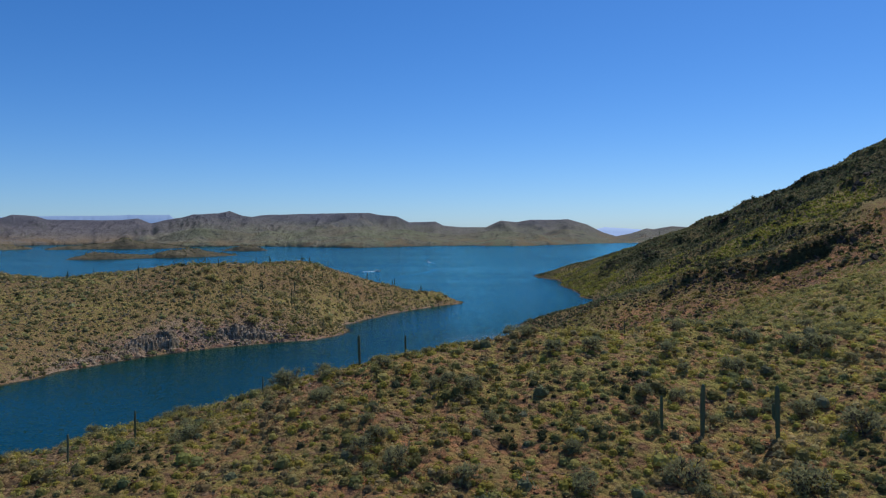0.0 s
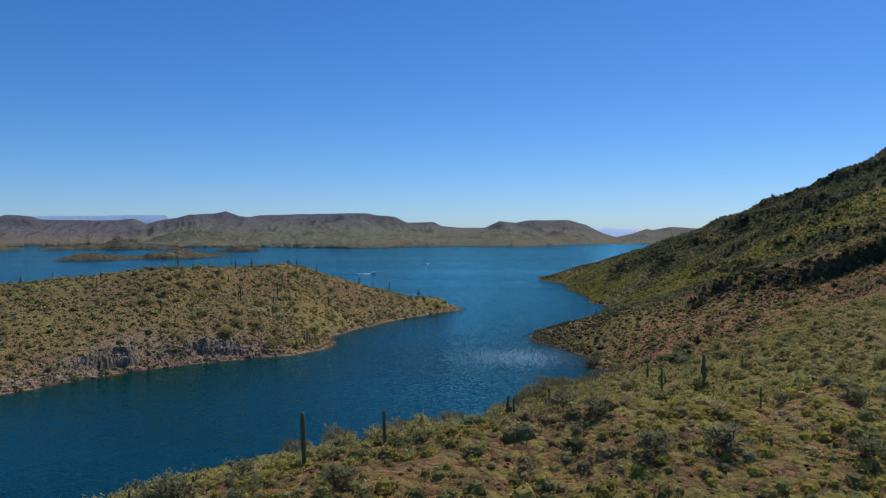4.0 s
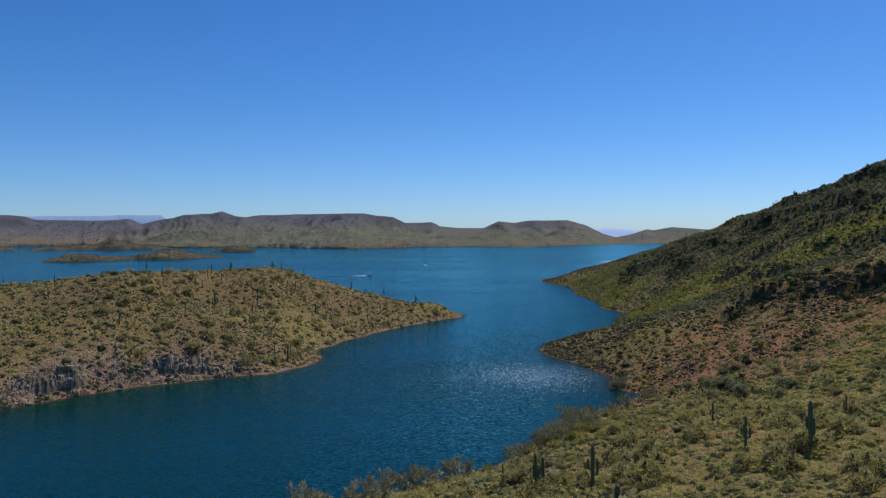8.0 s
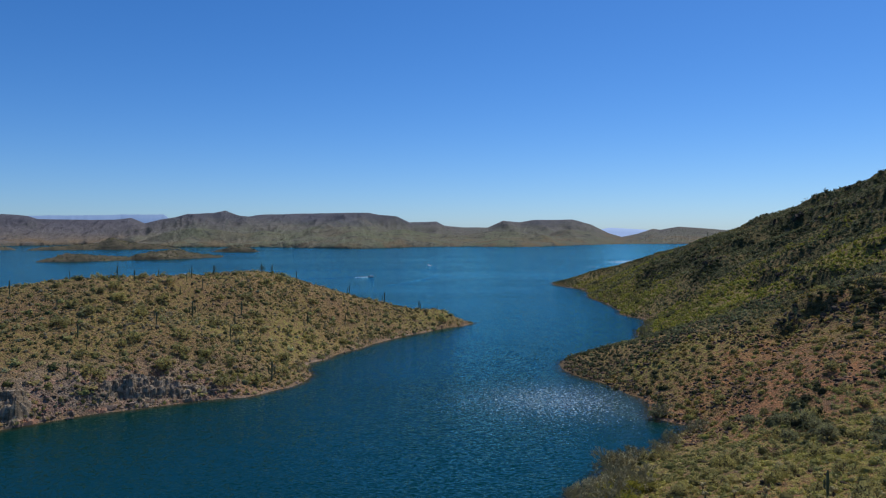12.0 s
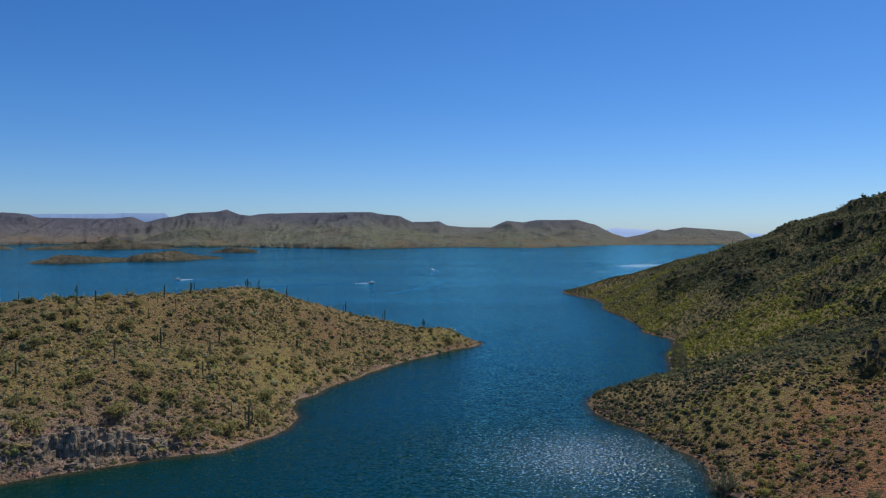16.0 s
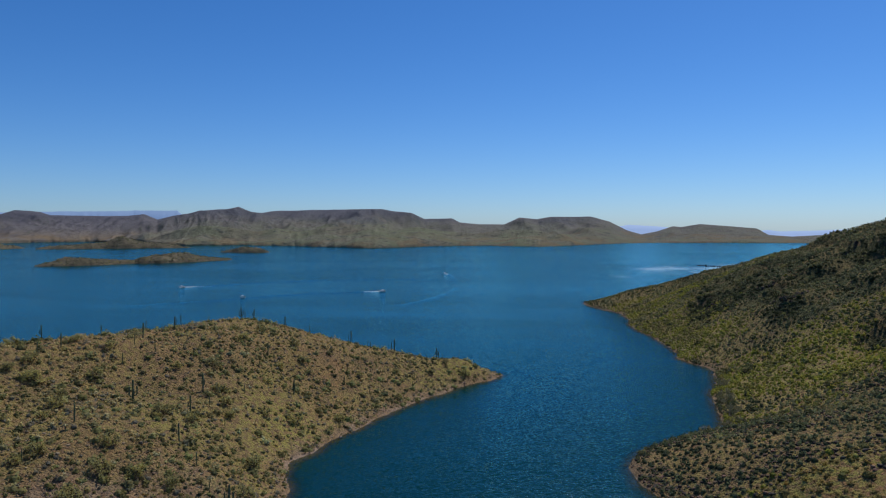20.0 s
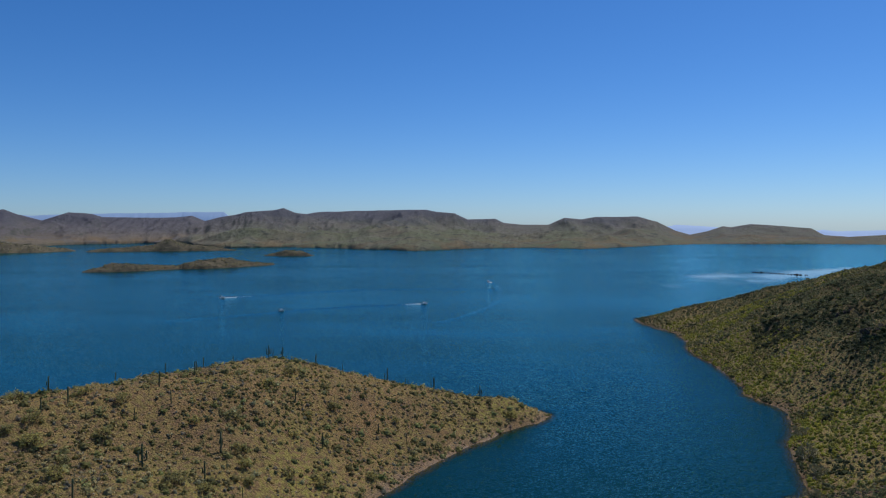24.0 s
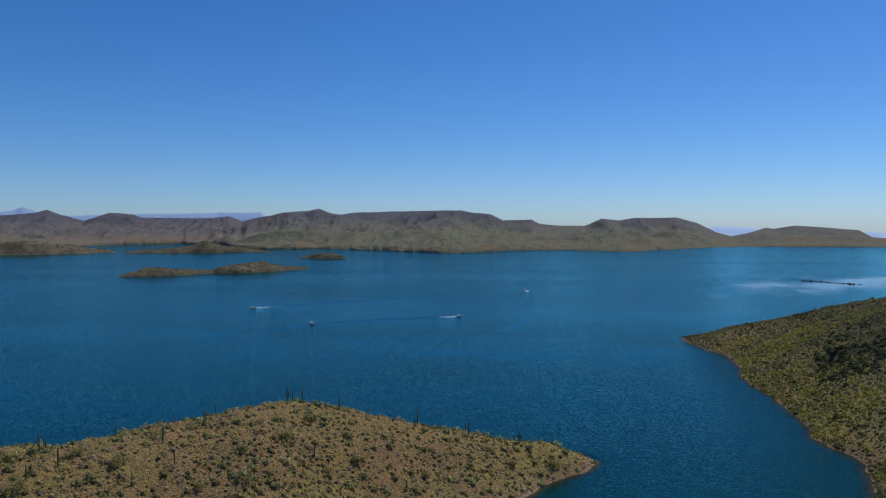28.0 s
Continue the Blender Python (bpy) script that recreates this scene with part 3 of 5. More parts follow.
tint = np.c_[shallow, ruffled, calm].reshape(len(GY), len(GX), 3)[::2, ::2]
wide_x, wide_y = np.meshgrid(GX[::2], GY[::2])
water = tagged(new("water", mesh_of("water", np.c_[wide_x.ravel(), wide_y.ravel(), 0 * wide_x.ravel()], grid_faces(len(GX[::2]), len(GY[::2])), tint.reshape(-1, 3), True)),
               "deep blue lake water with small wind ripples", "lake", kind="structure")
water.data.materials.append(WATER)

# ---- far shore -------------------------------------------------------------
CENTRE = (0.0, 110.0)
SKYLINE = [(-60, 120), (-50, 150), (-42, 130), (-36.4, 147), (-34.5, 160), (-33.7, 180), (-33, 155), (-31.5, 118), (-29.9, 164), (-28.4, 155), (-27.8, 139), (-24.3, 134),
           (-23, 136), (-21.9, 146), (-21.0, 116), (-20, 138), (-18.9, 152), (-18.1, 171), (-16.2, 179), (-15.4, 194), (-14.5, 166), (-13.7, 158), (-13.1, 167), (-9.7, 178),
           (-4.7, 184), (-3.9, 170), (-2.5, 160), (-1.5, 121)]
SKYLINE_EAST = [(0.6, 126), (1.2, 100), (2.5, 89), (4.6, 87), (5.8, 130), (7.1, 119), (8.1, 132), (11.1, 134), (12.5, 103), (13.8, 49), (14.8, 25), (16, 45), (17.05, 75), (17.6, 68),
                (18.9, 87), (21.4, 70), (22.7, 61), (23.5, 23), (25, 14), (30, 40), (36, 60), (45, 50), (60, 60)]
FAR_SHORE = [(-60, 3300), (-36, 3350), (-31, 3650), (-29, 3900), (-25, 3980), (-23.4, 3700), (-21.5, 3150), (-19, 2940), (-15.4, 2960), (-12, 2760), (-9.5, 2610), (-5.3, 2390), (-3, 2520),
             (-1.1, 2650), (3, 2720), (7.1, 2580), (9, 2700), (11.1, 2920), (14.9, 3290), (24, 3430), (40, 3300), (60, 3000)]


def range_mesh(name, skyline, shore, crest_r, steps, seed, lo, hi, rough):
    """Hills that rise from a shoreline at a distance to a crest, seen from the middle of the flight."""
    az = np.linspace(lo, hi, int((hi - lo) / 0.08))
    top = np.interp(az, *np.array(skyline).T)
    foot = np.interp(az, *np.array(shore).T)
    s = np.linspace(0, 1.25, steps) ** 1.25
    s = s / s[-1] * 1.12
    A, S = np.meshgrid(np.radians(az), s)
    T, F = np.tile(top, (steps, 1)), np.tile(foot, (steps, 1))
    F = F * (1 + 0.012 * fbm(np.degrees(A) * 2 + seed, 0 * A, 1.5, 4))
    Rr = F + (crest_r - F) * S
    X, Y = CENTRE[0] + Rr * np.sin(A), CENTRE[1] + Rr * np.cos(A)
    rise = np.where(S <= 1, 0.04 * smooth(0, 0.02, S) + 0.26 * S + 0.70 * smooth(0.35, 1.0, S) ** 1.3, 1 - 2.0 * (S - 1))
    mid = np.clip(3.2 * S * (1 - S), 0, 1) ** 0.7
    gully = ridged(Rr * A * 1.0 + 60 * fbm(X, Y, 400, 3) + seed * 100, Rr * 0.35, 330, 5)
    spurs = ridged(X + 0.4 * Y + seed * 30, Y - 0.3 * X, 130, 4)
    Z = T * rise + mid * rough * np.maximum(T, 60) * (0.80 * gully + 0.13 * spurs + 0.5 * fbm(X, Y + seed * 50, 420, 5) + 0.12)
    cap = 60 + (T - 60) * Rr / crest_r
    Z = np.where(S <= 1, np.minimum(Z, np.maximum(cap * 0.97, 3)), Z)
    Z = Z + 0.02 * T * fbm(X, Y, 90, 3) * (S > 0.03)
    Z = np.where(S <= 0.0, -2.0, np.maximum(Z, np.where(S < 1, 0.5, -50)))
    return mesh_of(name, np.c_[X.ravel(), Y.ravel(), Z.ravel()], grid_faces(len(az), steps), None, True)


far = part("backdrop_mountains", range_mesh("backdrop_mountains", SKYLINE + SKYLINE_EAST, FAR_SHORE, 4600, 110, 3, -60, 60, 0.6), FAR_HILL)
tagged(far, "low brown and olive desert mountains on the far shore", "mountains", kind="structure")
FOOTHILLS = [(-22, 5), (-21, 30), (-19.6, 58), (-18, 78), (-16, 70), (-14, 52), (-12.6, 66), (-11, 50), (-8.5, 72), (-6, 84), (-4, 60), (-2, 70), (0, 52), (2.5, 40), (5, 62), (7, 56), (9, 30), (10.8, 14), (11.6, 4)]
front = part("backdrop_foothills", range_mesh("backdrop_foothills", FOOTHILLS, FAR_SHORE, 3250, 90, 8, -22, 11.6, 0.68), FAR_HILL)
tagged(front, "olive scrub-covered foothills along the far shore", "hills", kind="structure")
MESA_WEST = [(-60, 140), (-37, 165), (-35.7, 185), (-35.2, 203), (-34.5, 185), (-34.2, 167), (-32.2, 155), (-28.3, 167), (-22, 178), (-19.7, 181), (-18.9, 120), (-10, 40)]
MESA_EAST = [(10, 30), (13.4, 78), (13.9, 87), (15, 81), (16.5, 74), (19, 20), (22.3, 30), (22.9, 45), (23.4, 54), (24.3, 44), (30, 60), (60, 40)]
for label, sky_points, lo, hi, air in (("flat-topped mesa far beyond the mountains, glowing in painted blue haze", MESA_WEST, -60, -10, HAZE_BLUE), ("distant peaks beyond the mountains, glowing in painted pale haze", MESA_EAST, 10, 60, HAZE_PALE)):
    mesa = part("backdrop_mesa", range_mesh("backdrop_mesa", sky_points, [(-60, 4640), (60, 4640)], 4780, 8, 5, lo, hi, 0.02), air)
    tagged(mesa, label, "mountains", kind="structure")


def island(name, label, spine, seed, cell=4.0):
    """Land along a spine of (x, y, half the width, height), with a worn bank at the waterline."""
    spine = np.array(spine, float)
    reach = spine[:, 2].max() * 1.6 + 12
    xs = np.arange(spine[:, 0].min() - reach, spine[:, 0].max() + reach, cell)
    ys = np.arange(spine[:, 1].min() - reach, spine[:, 1].max() + reach, cell)
    X, Y = np.meshgrid(xs, ys)
    wide = np.median(spine[:, 2])
    PX, PY = X + 0.5 * wide * fbm(X + seed * 37, Y, wide * 1.3, 4), Y + 0.5 * wide * fbm(X, Y + seed * 53, wide * 1.3, 4)
    Z = np.full(X.shape, -3.0)
    for (ax, ay, aw, ah), (bx, by, bw, bh) in zip(spine, spine[1:]):
        ex, ey = bx - ax, by - ay
        u = np.clip(((PX - ax) * ex + (PY - ay) * ey) / (ex * ex + ey * ey), 0, 1)
        r = np.hypot(PX - ax - u * ex, PY - ay - u * ey) / (aw + (bw - aw) * u)
        h = ah + (bh - ah) * u
        Z = np.maximum(Z, h * (0.24 * smooth(1.0, 0.86, r) + 0.76 * smooth(0.98, 0.05, r)) - 3.0 * smooth(0.96, 1.12, r))
    Z = Z + np.where(Z > 0, 0.16, 0.0) * np.minimum(Z, 14) * (fbm(X, Y, wide * 0.5, 4) + 0.8 * ridged(X, Y + seed, wide * 0.35, 3))
    P = np.c_[X.ravel(), Y.ravel(), Z.ravel()]
    ob = part(name, mesh_of(name, P, grid_faces(len(xs), len(ys)), None, True), ISLE_ROCK)
    tagged(ob, label, "island", kind="structure")
    return P


STRIPS = [island("shore_strip", "low tan shrub-dotted headland on the far shore", [(-1900, 2440, 70, 16), (-1680, 2360, 90, 30), (-1540, 2350, 85, 38), (-1450, 2410, 60, 24), (-1370, 2490, 30, 8)], 12, 9.0),
          island("shore_strip", "long narrow olive spit with a rocky knob before the inlet",
                 [(-1240, 2430, 18, 6), (-1150, 2480, 34, 13), (-1090, 2520, 40, 18), (-1040, 2550, 62, 36), (-990, 2570, 42, 20), (-900, 2575, 28, 11), (-840, 2565, 14, 4)], 21, 6.0)]
ISLES = [island("island", "long low rocky islet with two shrub-dotted humps", [(-672, 1408, 14, 5), (-645, 1432, 30, 13), (-605, 1470, 24, 9), (-570, 1505, 20, 5.5), (-535, 1535, 34, 14),
                (-505, 1568, 40, 17), (-475, 1605, 26, 9), (-440, 1645, 11, 2.5)], 1),
         island("island", "tiny shrub-covered islet far out on the lake", [(-572, 2112, 14, 5), (-535, 2118, 28, 13), (-500, 2116, 26, 12), (-468, 2106, 12, 4)], 9)]


# ---- plants and stones: shapes ---------------------------------------------
def leaf_ball(count, seed, leaf, flat=0.7, up=0.5, core=True):
    """A low shrub of separate leaves on a dome of radius one: points, triangles and a brightness for each point."""
    rng = np.random.default_rng(seed)
    a = rng.uniform(0, 2 * np.pi, count)
    h = rng.uniform(-0.1, 1.0, count)
    ring = np.sqrt(np.clip(1 - h * h, 0.02, 1))
    out = np.c_[ring * np.cos(a), ring * np.sin(a), np.abs(h) * flat + 0.04]
    rad = rng.uniform(0.62, 1.08, count) * (1 + 0.25 * np.sin(3 * a + seed))
    c = out * rad[:, None]
    n = out + rng.normal(0, 0.45, (count, 3)) + (0, 0, up)
    n /= np.linalg.norm(n, axis=1)[:, None]
    side = np.cross(n, rng.normal(0, 1, (count, 3)))
    side /= np.linalg.norm(side, axis=1)[:, None] + 1e-9
    tip = np.cross(side, n) * 0.95 + n * 0.3
    s = leaf * rng.uniform(0.6, 1.4, count)[:, None]
    v = np.stack([c - side * s * 0.55, c + side * s * 0.55, c + tip * s * 1.3], 1).reshape(-1, 3)
    f = np.arange(3 * count).reshape(-1, 3)
    shade = np.repeat(rng.uniform(0.75, 1.25, count), 3)
    if core:
        k = 5
        ang = np.arange(k) * 2 * np.pi / k
        rj = rng.uniform(0.6, 0.85, k)
        ringv = np.c_[rj * np.cos(ang), rj * np.sin(ang), np.zeros(k) - 0.12]
        midv = np.c_[0.72 * rj * np.cos(ang + 0.4), 0.72 * rj * np.sin(ang + 0.4), flat * rng.uniform(0.45, 0.65, k)]
        topv = np.array([[0.05, 0, flat * 0.82]])
        base = len(v)
        v = np.r_[v, ringv, midv, topv]
        tri = []
        for i in range(k):
            j = (i + 1) % k
            tri += [(base + i, base + j, base + k + i), (base + j, base + k + j, base + k + i), (base + k + i, base + k + j, base + 2 * k)]
        f = np.r_[f, tri]
        shade = np.r_[shade, np.full(2 * k + 1, 0.9)]
    return v, f, shade


def stone_shape(seed, rings=1):
    """A rough angular stone of radius one."""
    bm = bmesh.new()
    bmesh.ops.create_icosphere(bm, subdivisions=rings, radius=1.0)
    rng = np.random.default_rng(seed)
    cuts = [(Vector(rng.normal(0, 1, 3)).normalized(), rng.uniform(0.38, 0.66)) for _ in range(9)]
    for v in bm.verts:
        for n, dist in cuts:
            over = v.co.dot(n) - dist
            if over > 0:
                v.co -= n * over * 0.97
        v.co *= 1.25 + 0.12 * noise.noise(v.co * 2.1 + Vector((seed, 0, 0)))
    bm.verts.index_update()
    v = np.array([p.co[:] for p in bm.verts])
    f = np.array([[q.index for q in t.verts] for t in bm.faces])
    bm.free()
    return v, f, np.ones(len(v))


def strew(name, places, sizes, shapes, colours, seed, squash=(0.8, 1.2)):
    """Many small pieces in one mesh: each shape turned, sized and tinted at its place."""
    rng = np.random.default_rng(seed)
    pick = rng.integers(0, len(shapes), len(places))
    allv, allf, allc, off = [], [], [], 0
    for k, (v, f, shade) in enumerate(shapes):
        idx = np.nonzero(pick == k)[0]
        m = len(idx)
        if not m:
            continue
        a = rng.uniform(0, 2 * np.pi, m)
        c, s = np.cos(a)[:, None], np.sin(a)[:, None]
        sz = sizes[idx][:, None]
        tall = sz * rng.uniform(*squash, m)[:, None]
        X = (c * v[:, 0] - s * v[:, 1]) * sz + places[idx, 0:1]
        Y = (s * v[:, 0] + c * v[:, 1]) * sz + places[idx, 1:2]
        Z = v[:, 2] * tall + places[idx, 2:3]
        allv.append(np.stack([X, Y, Z], -1).reshape(-1, 3))
        allf.append((f[None] + (off + np.arange(m) * len(v))[:, None, None]).reshape(-1, f.shape[1]))
        allc.append((colours[idx][:, None, :] * shade[None, :, None]).reshape(-1, 3))
        off += m * len(v)
    return mesh_of(name, np.concatenate(allv), np.concatenate(allf), np.concatenate(allc))


def spread(x0, x1, y0, y1, step, seed, keep):
    """Jittered places on land inside a rectangle, thinned by keep(x, y, z, shore)."""
    rng = np.random.default_rng(seed)
    gx, gy = np.meshgrid(np.arange(x0, x1, step), np.arange(y0, y1, step))
    x = gx.ravel() + rng.uniform(-0.55, 0.55, gx.size) * step
    y = gy.ravel() + rng.uniform(-0.55, 0.55, gx.size) * step
    z, d = ground_z(x, y)
    ok = (d > 0.45) & (rng.random(len(x)) < keep(x, y, z, d))
    return np.c_[x, y, z][ok]


def palette(n, seed, *choices):
    """Random tints: choices are (weight, rgb)."""
    rng = np.random.default_rng(seed)
    w = np.array([c[0] for c in choices], float)
    k = rng.choice(len(choices), n, p=w / w.sum())
    base = np.array([c[1] for c in choices])[k]
    return base * rng.uniform(0.75, 1.3, (n, 1)) * rng.uniform(0.92, 1.08, (n, 3))


def drifts(places, seed, size, loose, *choices):
    """Tints that keep together in drifts: choices are (weight, rgb), neighbours in the list grow beside one another."""
    rng = np.random.default_rng(seed)
    field = fbm(places[:, 0] + 13 * seed, places[:, 1], size, 4) + rng.normal(0, loose, len(places))
    rank = np.empty(len(places))
    rank[np.argsort(field)] = (np.arange(len(places)) + 0.5) / len(places)
    w = np.cumsum([c[0] for c in choices])
    k = np.searchsorted(w / w[-1], rank)
    return np.array([c[1] for c in choices])[k] * rng.uniform(0.86, 1.14, (len(places), 1)) * rng.uniform(0.95, 1.05, (len(places), 3))


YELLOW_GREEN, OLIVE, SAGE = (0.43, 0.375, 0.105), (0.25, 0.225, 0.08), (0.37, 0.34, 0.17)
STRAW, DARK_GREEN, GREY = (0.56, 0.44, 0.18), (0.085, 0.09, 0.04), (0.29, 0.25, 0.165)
NEAR_TUFTS = [leaf_ball(76, 10 + k, 0.175, 0.62 + 0.06 * k) for k in range(5)]
MID_TUFTS = [leaf_ball(19, 30 + k, 0.38, 0.66) for k in range(4)]
FAR_TUFTS = [leaf_ball(9, 50 + k, 0.42, 0.72) for k in range(5)]
BUSHES = [leaf_ball(64, 70 + k, 0.17, 0.75) for k in range(4)]
PEBBLES = [stone_shape(k) for k in range(4)]


def in_patches(x, y, size, low, high, shift=0.0):
    return smooth(low, high, fbm(x + shift, y - shift, size, 3) + 0.5)


def stuff(name, mesh, material, label, category):
    ob = part(name, mesh, material)
    return tagged(ob, label, category, kind="stuff")


# the knoll under the first part of the flight
p = spread(-64, 80, 40, 101, 0.9, 1, lambda x, y, z, d: 0.62 + 0.35 * in_patches(x, y, 7, 0.3, 0.6))
rng = np.random.default_rng(11)
stuff("low_shrubs", strew("low_shrubs", p, 0.24 + 0.58 * rng.random(len(p)) ** 1.7, NEAR_TUFTS,
      drifts(p, 2, 9, 0.22, (3, (0.33, 0.26, 0.12)), (4, STRAW), (8, (0.46, 0.385, 0.08)), (4, (0.36, 0.33, 0.11)), (5, OLIVE), (2, DARK_GREEN)) * (0.86 + 0.34 * smooth(0, 40, p[:, :1])), 3), LEAVES,
      "yellow-green and grey brittlebush clumps on the stony knoll", "shrubs")
p = spread(-64, 80, 40, 101, 2.6, 4, lambda x, y, z, d: 0.35 + 0 * x)
stuff("low_shrubs", strew("low_shrubs", p, 0.5 + 0.6 * rng.random(len(p)), BUSHES,
      palette(len(p), 5, (5, OLIVE), (2, (0.15, 0.155, 0.075)), (4, YELLOW_GREEN), (4, (0.24, 0.24, 0.13))), 6, (0.9, 1.3)), LEAVES,
      "darker knee-high bursage bushes between the brittlebush", "shrubs")
# the ground behind and beside the start of the flight
p = spread(-105, 260, -70, 160, 2.3, 61, lambda x, y, z, d: 0.8 * (1 - (x > -62) * (x < 78) * (y > 42)) * (1 - (y > 103) * (x < 0.95 * y + 16)))
stuff("low_shrubs", strew("low_shrubs", p, 0.4 + 0.6 * rng.random(len(p)) ** 1.5, FAR_TUFTS, palette(len(p), 62, (5, YELLOW_GREEN), (4, OLIVE), (4, STRAW), (1, DARK_GREEN)), 63), LEAVES,
      "scattered yellow and olive shrubs on the ground behind the knoll", "shrubs")
# the cove flat and the first slopes of the long hill
p = spread(-66, 200, 101, 335, 1.25, 7, lambda x, y, z, d: np.clip(0.45 + 0.5 * in_patches(x, y, 12, 0.3, 0.62), 0, 1) * (x < 0.95 * y + 20) * (1 - 0.5 * smooth(245, 262, y)))
stuff("low_shrubs", strew("low_shrubs", p, 0.35 + 0.55 * rng.random(len(p)) ** 1.6, MID_TUFTS,
      drifts(p, 8, 14, 0.16, (2, (0.50, 0.41, 0.16)), (7, (0.46, 0.405, 0.105)), (4, (0.40, 0.37, 0.14)), (3, (0.32, 0.30, 0.105))) * (1 - smooth(252, 288, p[:, 1:2]) * np.array([[0.22, 0.34, 0.36]])), 9), LEAVES,
      "dense yellow-green brittlebush on the flat behind the cove", "shrubs")
p = spread(-66, 200, 101, 335, 3.4, 10, lambda x, y, z, d: 0.45 * (x < 0.95 * y + 20))
stuff("low_shrubs", strew("low_shrubs", p, 0.7 + 0.8 * rng.random(len(p)), BUSHES,
      drifts(p, 11, 18, 0.2, (3, (0.50, 0.41, 0.15)), (6, YELLOW_GREEN), (4, OLIVE), (1, DARK_GREEN)), 12, (0.8, 1.2)), LEAVES,
      "waist-high olive creosote bushes on the flat behind the cove", "shrubs")
# the long hill
p = spread(44, 440, 335, 812, 1.55, 13, lambda x, y, z, d: np.clip(0.75 + 0.4 * in_patches(x, y, 14, 0.3, 0.6), 0, 1) * (x < 0.64 * y + 16) * (x < 250 + 0.65 * (750 - y)) * (1 - 0.75 * rock_bands(x, y)[1]))
green = green_share(p[:, 0], p[:, 1], p[:, 2])
tone = drifts(p, 14, 16, 0.14, (4, (0.12, 0.128, 0.062)), (5, (0.20, 0.205, 0.095)), (4, (0.27, 0.26, 0.118)), (1, OLIVE))
tone2 = drifts(p, 15, 12, 0.16, (6, (0.39, 0.365, 0.06)), (4, (0.30, 0.285, 0.06)), (2, OLIVE))
pickg = green + 0.5 * fbm(p[:, 0] + 40, p[:, 1], 9, 3) + rng.normal(0, 0.12, len(p)) > 0.48
stuff("hill_shrubs", strew("hill_shrubs", p, 0.46 + 0.75 * rng.random(len(p)) ** 2 + 0.12 * pickg, FAR_TUFTS, np.where(pickg[:, None], tone2, tone), 16, (0.8, 1.3)), LEAVES,
      "dense dark olive scrub covering the long hillside", "shrubs")
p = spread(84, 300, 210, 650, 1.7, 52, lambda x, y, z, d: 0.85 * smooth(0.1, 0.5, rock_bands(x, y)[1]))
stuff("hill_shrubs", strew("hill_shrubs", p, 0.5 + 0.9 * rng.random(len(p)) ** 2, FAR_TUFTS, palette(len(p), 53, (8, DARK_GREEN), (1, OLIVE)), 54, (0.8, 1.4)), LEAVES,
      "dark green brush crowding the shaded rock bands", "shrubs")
p = spread(60, 420, 300, 800, 7.5, 46, lambda x, y, z, d: 0.5 * in_patches(x, y, 30, 0.35, 0.6, 33) * (x < 0.64 * y + 16))
stuff("hill_shrubs", strew("hill_shrubs", p, 0.9 + 1.1 * rng.random(len(p)), MID_TUFTS, palette(len(p), 47, (6, DARK_GREEN), (1, OLIVE)), 48, (0.8, 1.2)), LEAVES,
      "large dark green bushes in the gullies of the hillside", "shrubs")
# thickets in the gullies and at the foot of the crags: middle, spread, how many
THICKETS = [(157, 511, 5, 34), (130, 308, 9, 60), (140, 304, 8, 50), (127, 318, 6, 30), (166, 265, 8, 40), (193, 387, 9, 46), (203, 498, 8, 36), (190, 437, 9, 40), (171, 585, 7, 30), (152, 592, 6, 30),
            (160, 590, 6, 26), (184, 504, 7, 26), (225, 553, 8, 30), (218, 400, 9, 34), (219, 447, 9, 34), (169, 374, 7, 24), (75, 254, 4, 14), (83, 263, 4, 12), (79, 229, 3, 8), (79, 253, 4, 10), (123, 470, 4, 12), (112, 505, 4, 10), (152, 613, 6, 36), (160, 589, 8, 50), (149, 588, 6, 36), (176, 602, 8, 44), (165, 640, 6, 24), (190, 560, 8, 36), (205, 600, 8, 36)]
q = np.concatenate([rng.normal((cx, cy), (0.8 * wide, wide), (count, 2)) for cx, cy, wide, count in THICKETS])
height, inland = ground_z(q[:, 0], q[:, 1])
p = np.c_[q, height][inland > 1.5]
stuff("hill_shrubs", strew("hill_shrubs", p, 0.8 + 1.2 * rng.random(len(p)) ** 1.5, BUSHES, palette(len(p), 66, (8, DARK_GREEN), (2, (0.12, 0.125, 0.06))), 67, (0.9, 1.4)), LEAVES,
      "dark green thickets below the crags and in the gullies", "shrubs")
# the peninsula
p = spread(-330, 30, 150, 525, 1.25, 17, lambda x, y, z, d: np.clip(0.28 + 0.5 * in_patches(x, y, 16, 0.35, 0.68), 0, 1) * (y > 0.55 * np.abs(x) + 110))
stuff("hill_shrubs", strew("hill_shrubs", p, 0.30 + 0.75 * rng.random(len(p)) ** 2.0, FAR_TUFTS,
      drifts(p, 18, 14, 0.3, (3, (0.19, 0.175, 0.08)), (6, OLIVE), (4, GREY), (4, STRAW)), 19), LEAVES,
      "scattered olive and straw-coloured low shrubs on the peninsula", "shrubs")
p = spread(-330, 30, 150, 525, 4.0, 20, lambda x, y, z, d: 0.72 + 0 * x)
stuff("hill_shrubs", strew("hill_shrubs", p, 0.75 + 1.2 * rng.random(len(p)) ** 1.5, MID_TUFTS,
      palette(len(p), 21, (6, (0.28, 0.26, 0.10)), (1, (0.15, 0.15, 0.065)), (5, (0.36, 0.32, 0.13)), (1, SAGE)), 22, (0.8, 1.1)), LEAVES,
      "round olive-green bushes dotted over the peninsula", "shrubs")
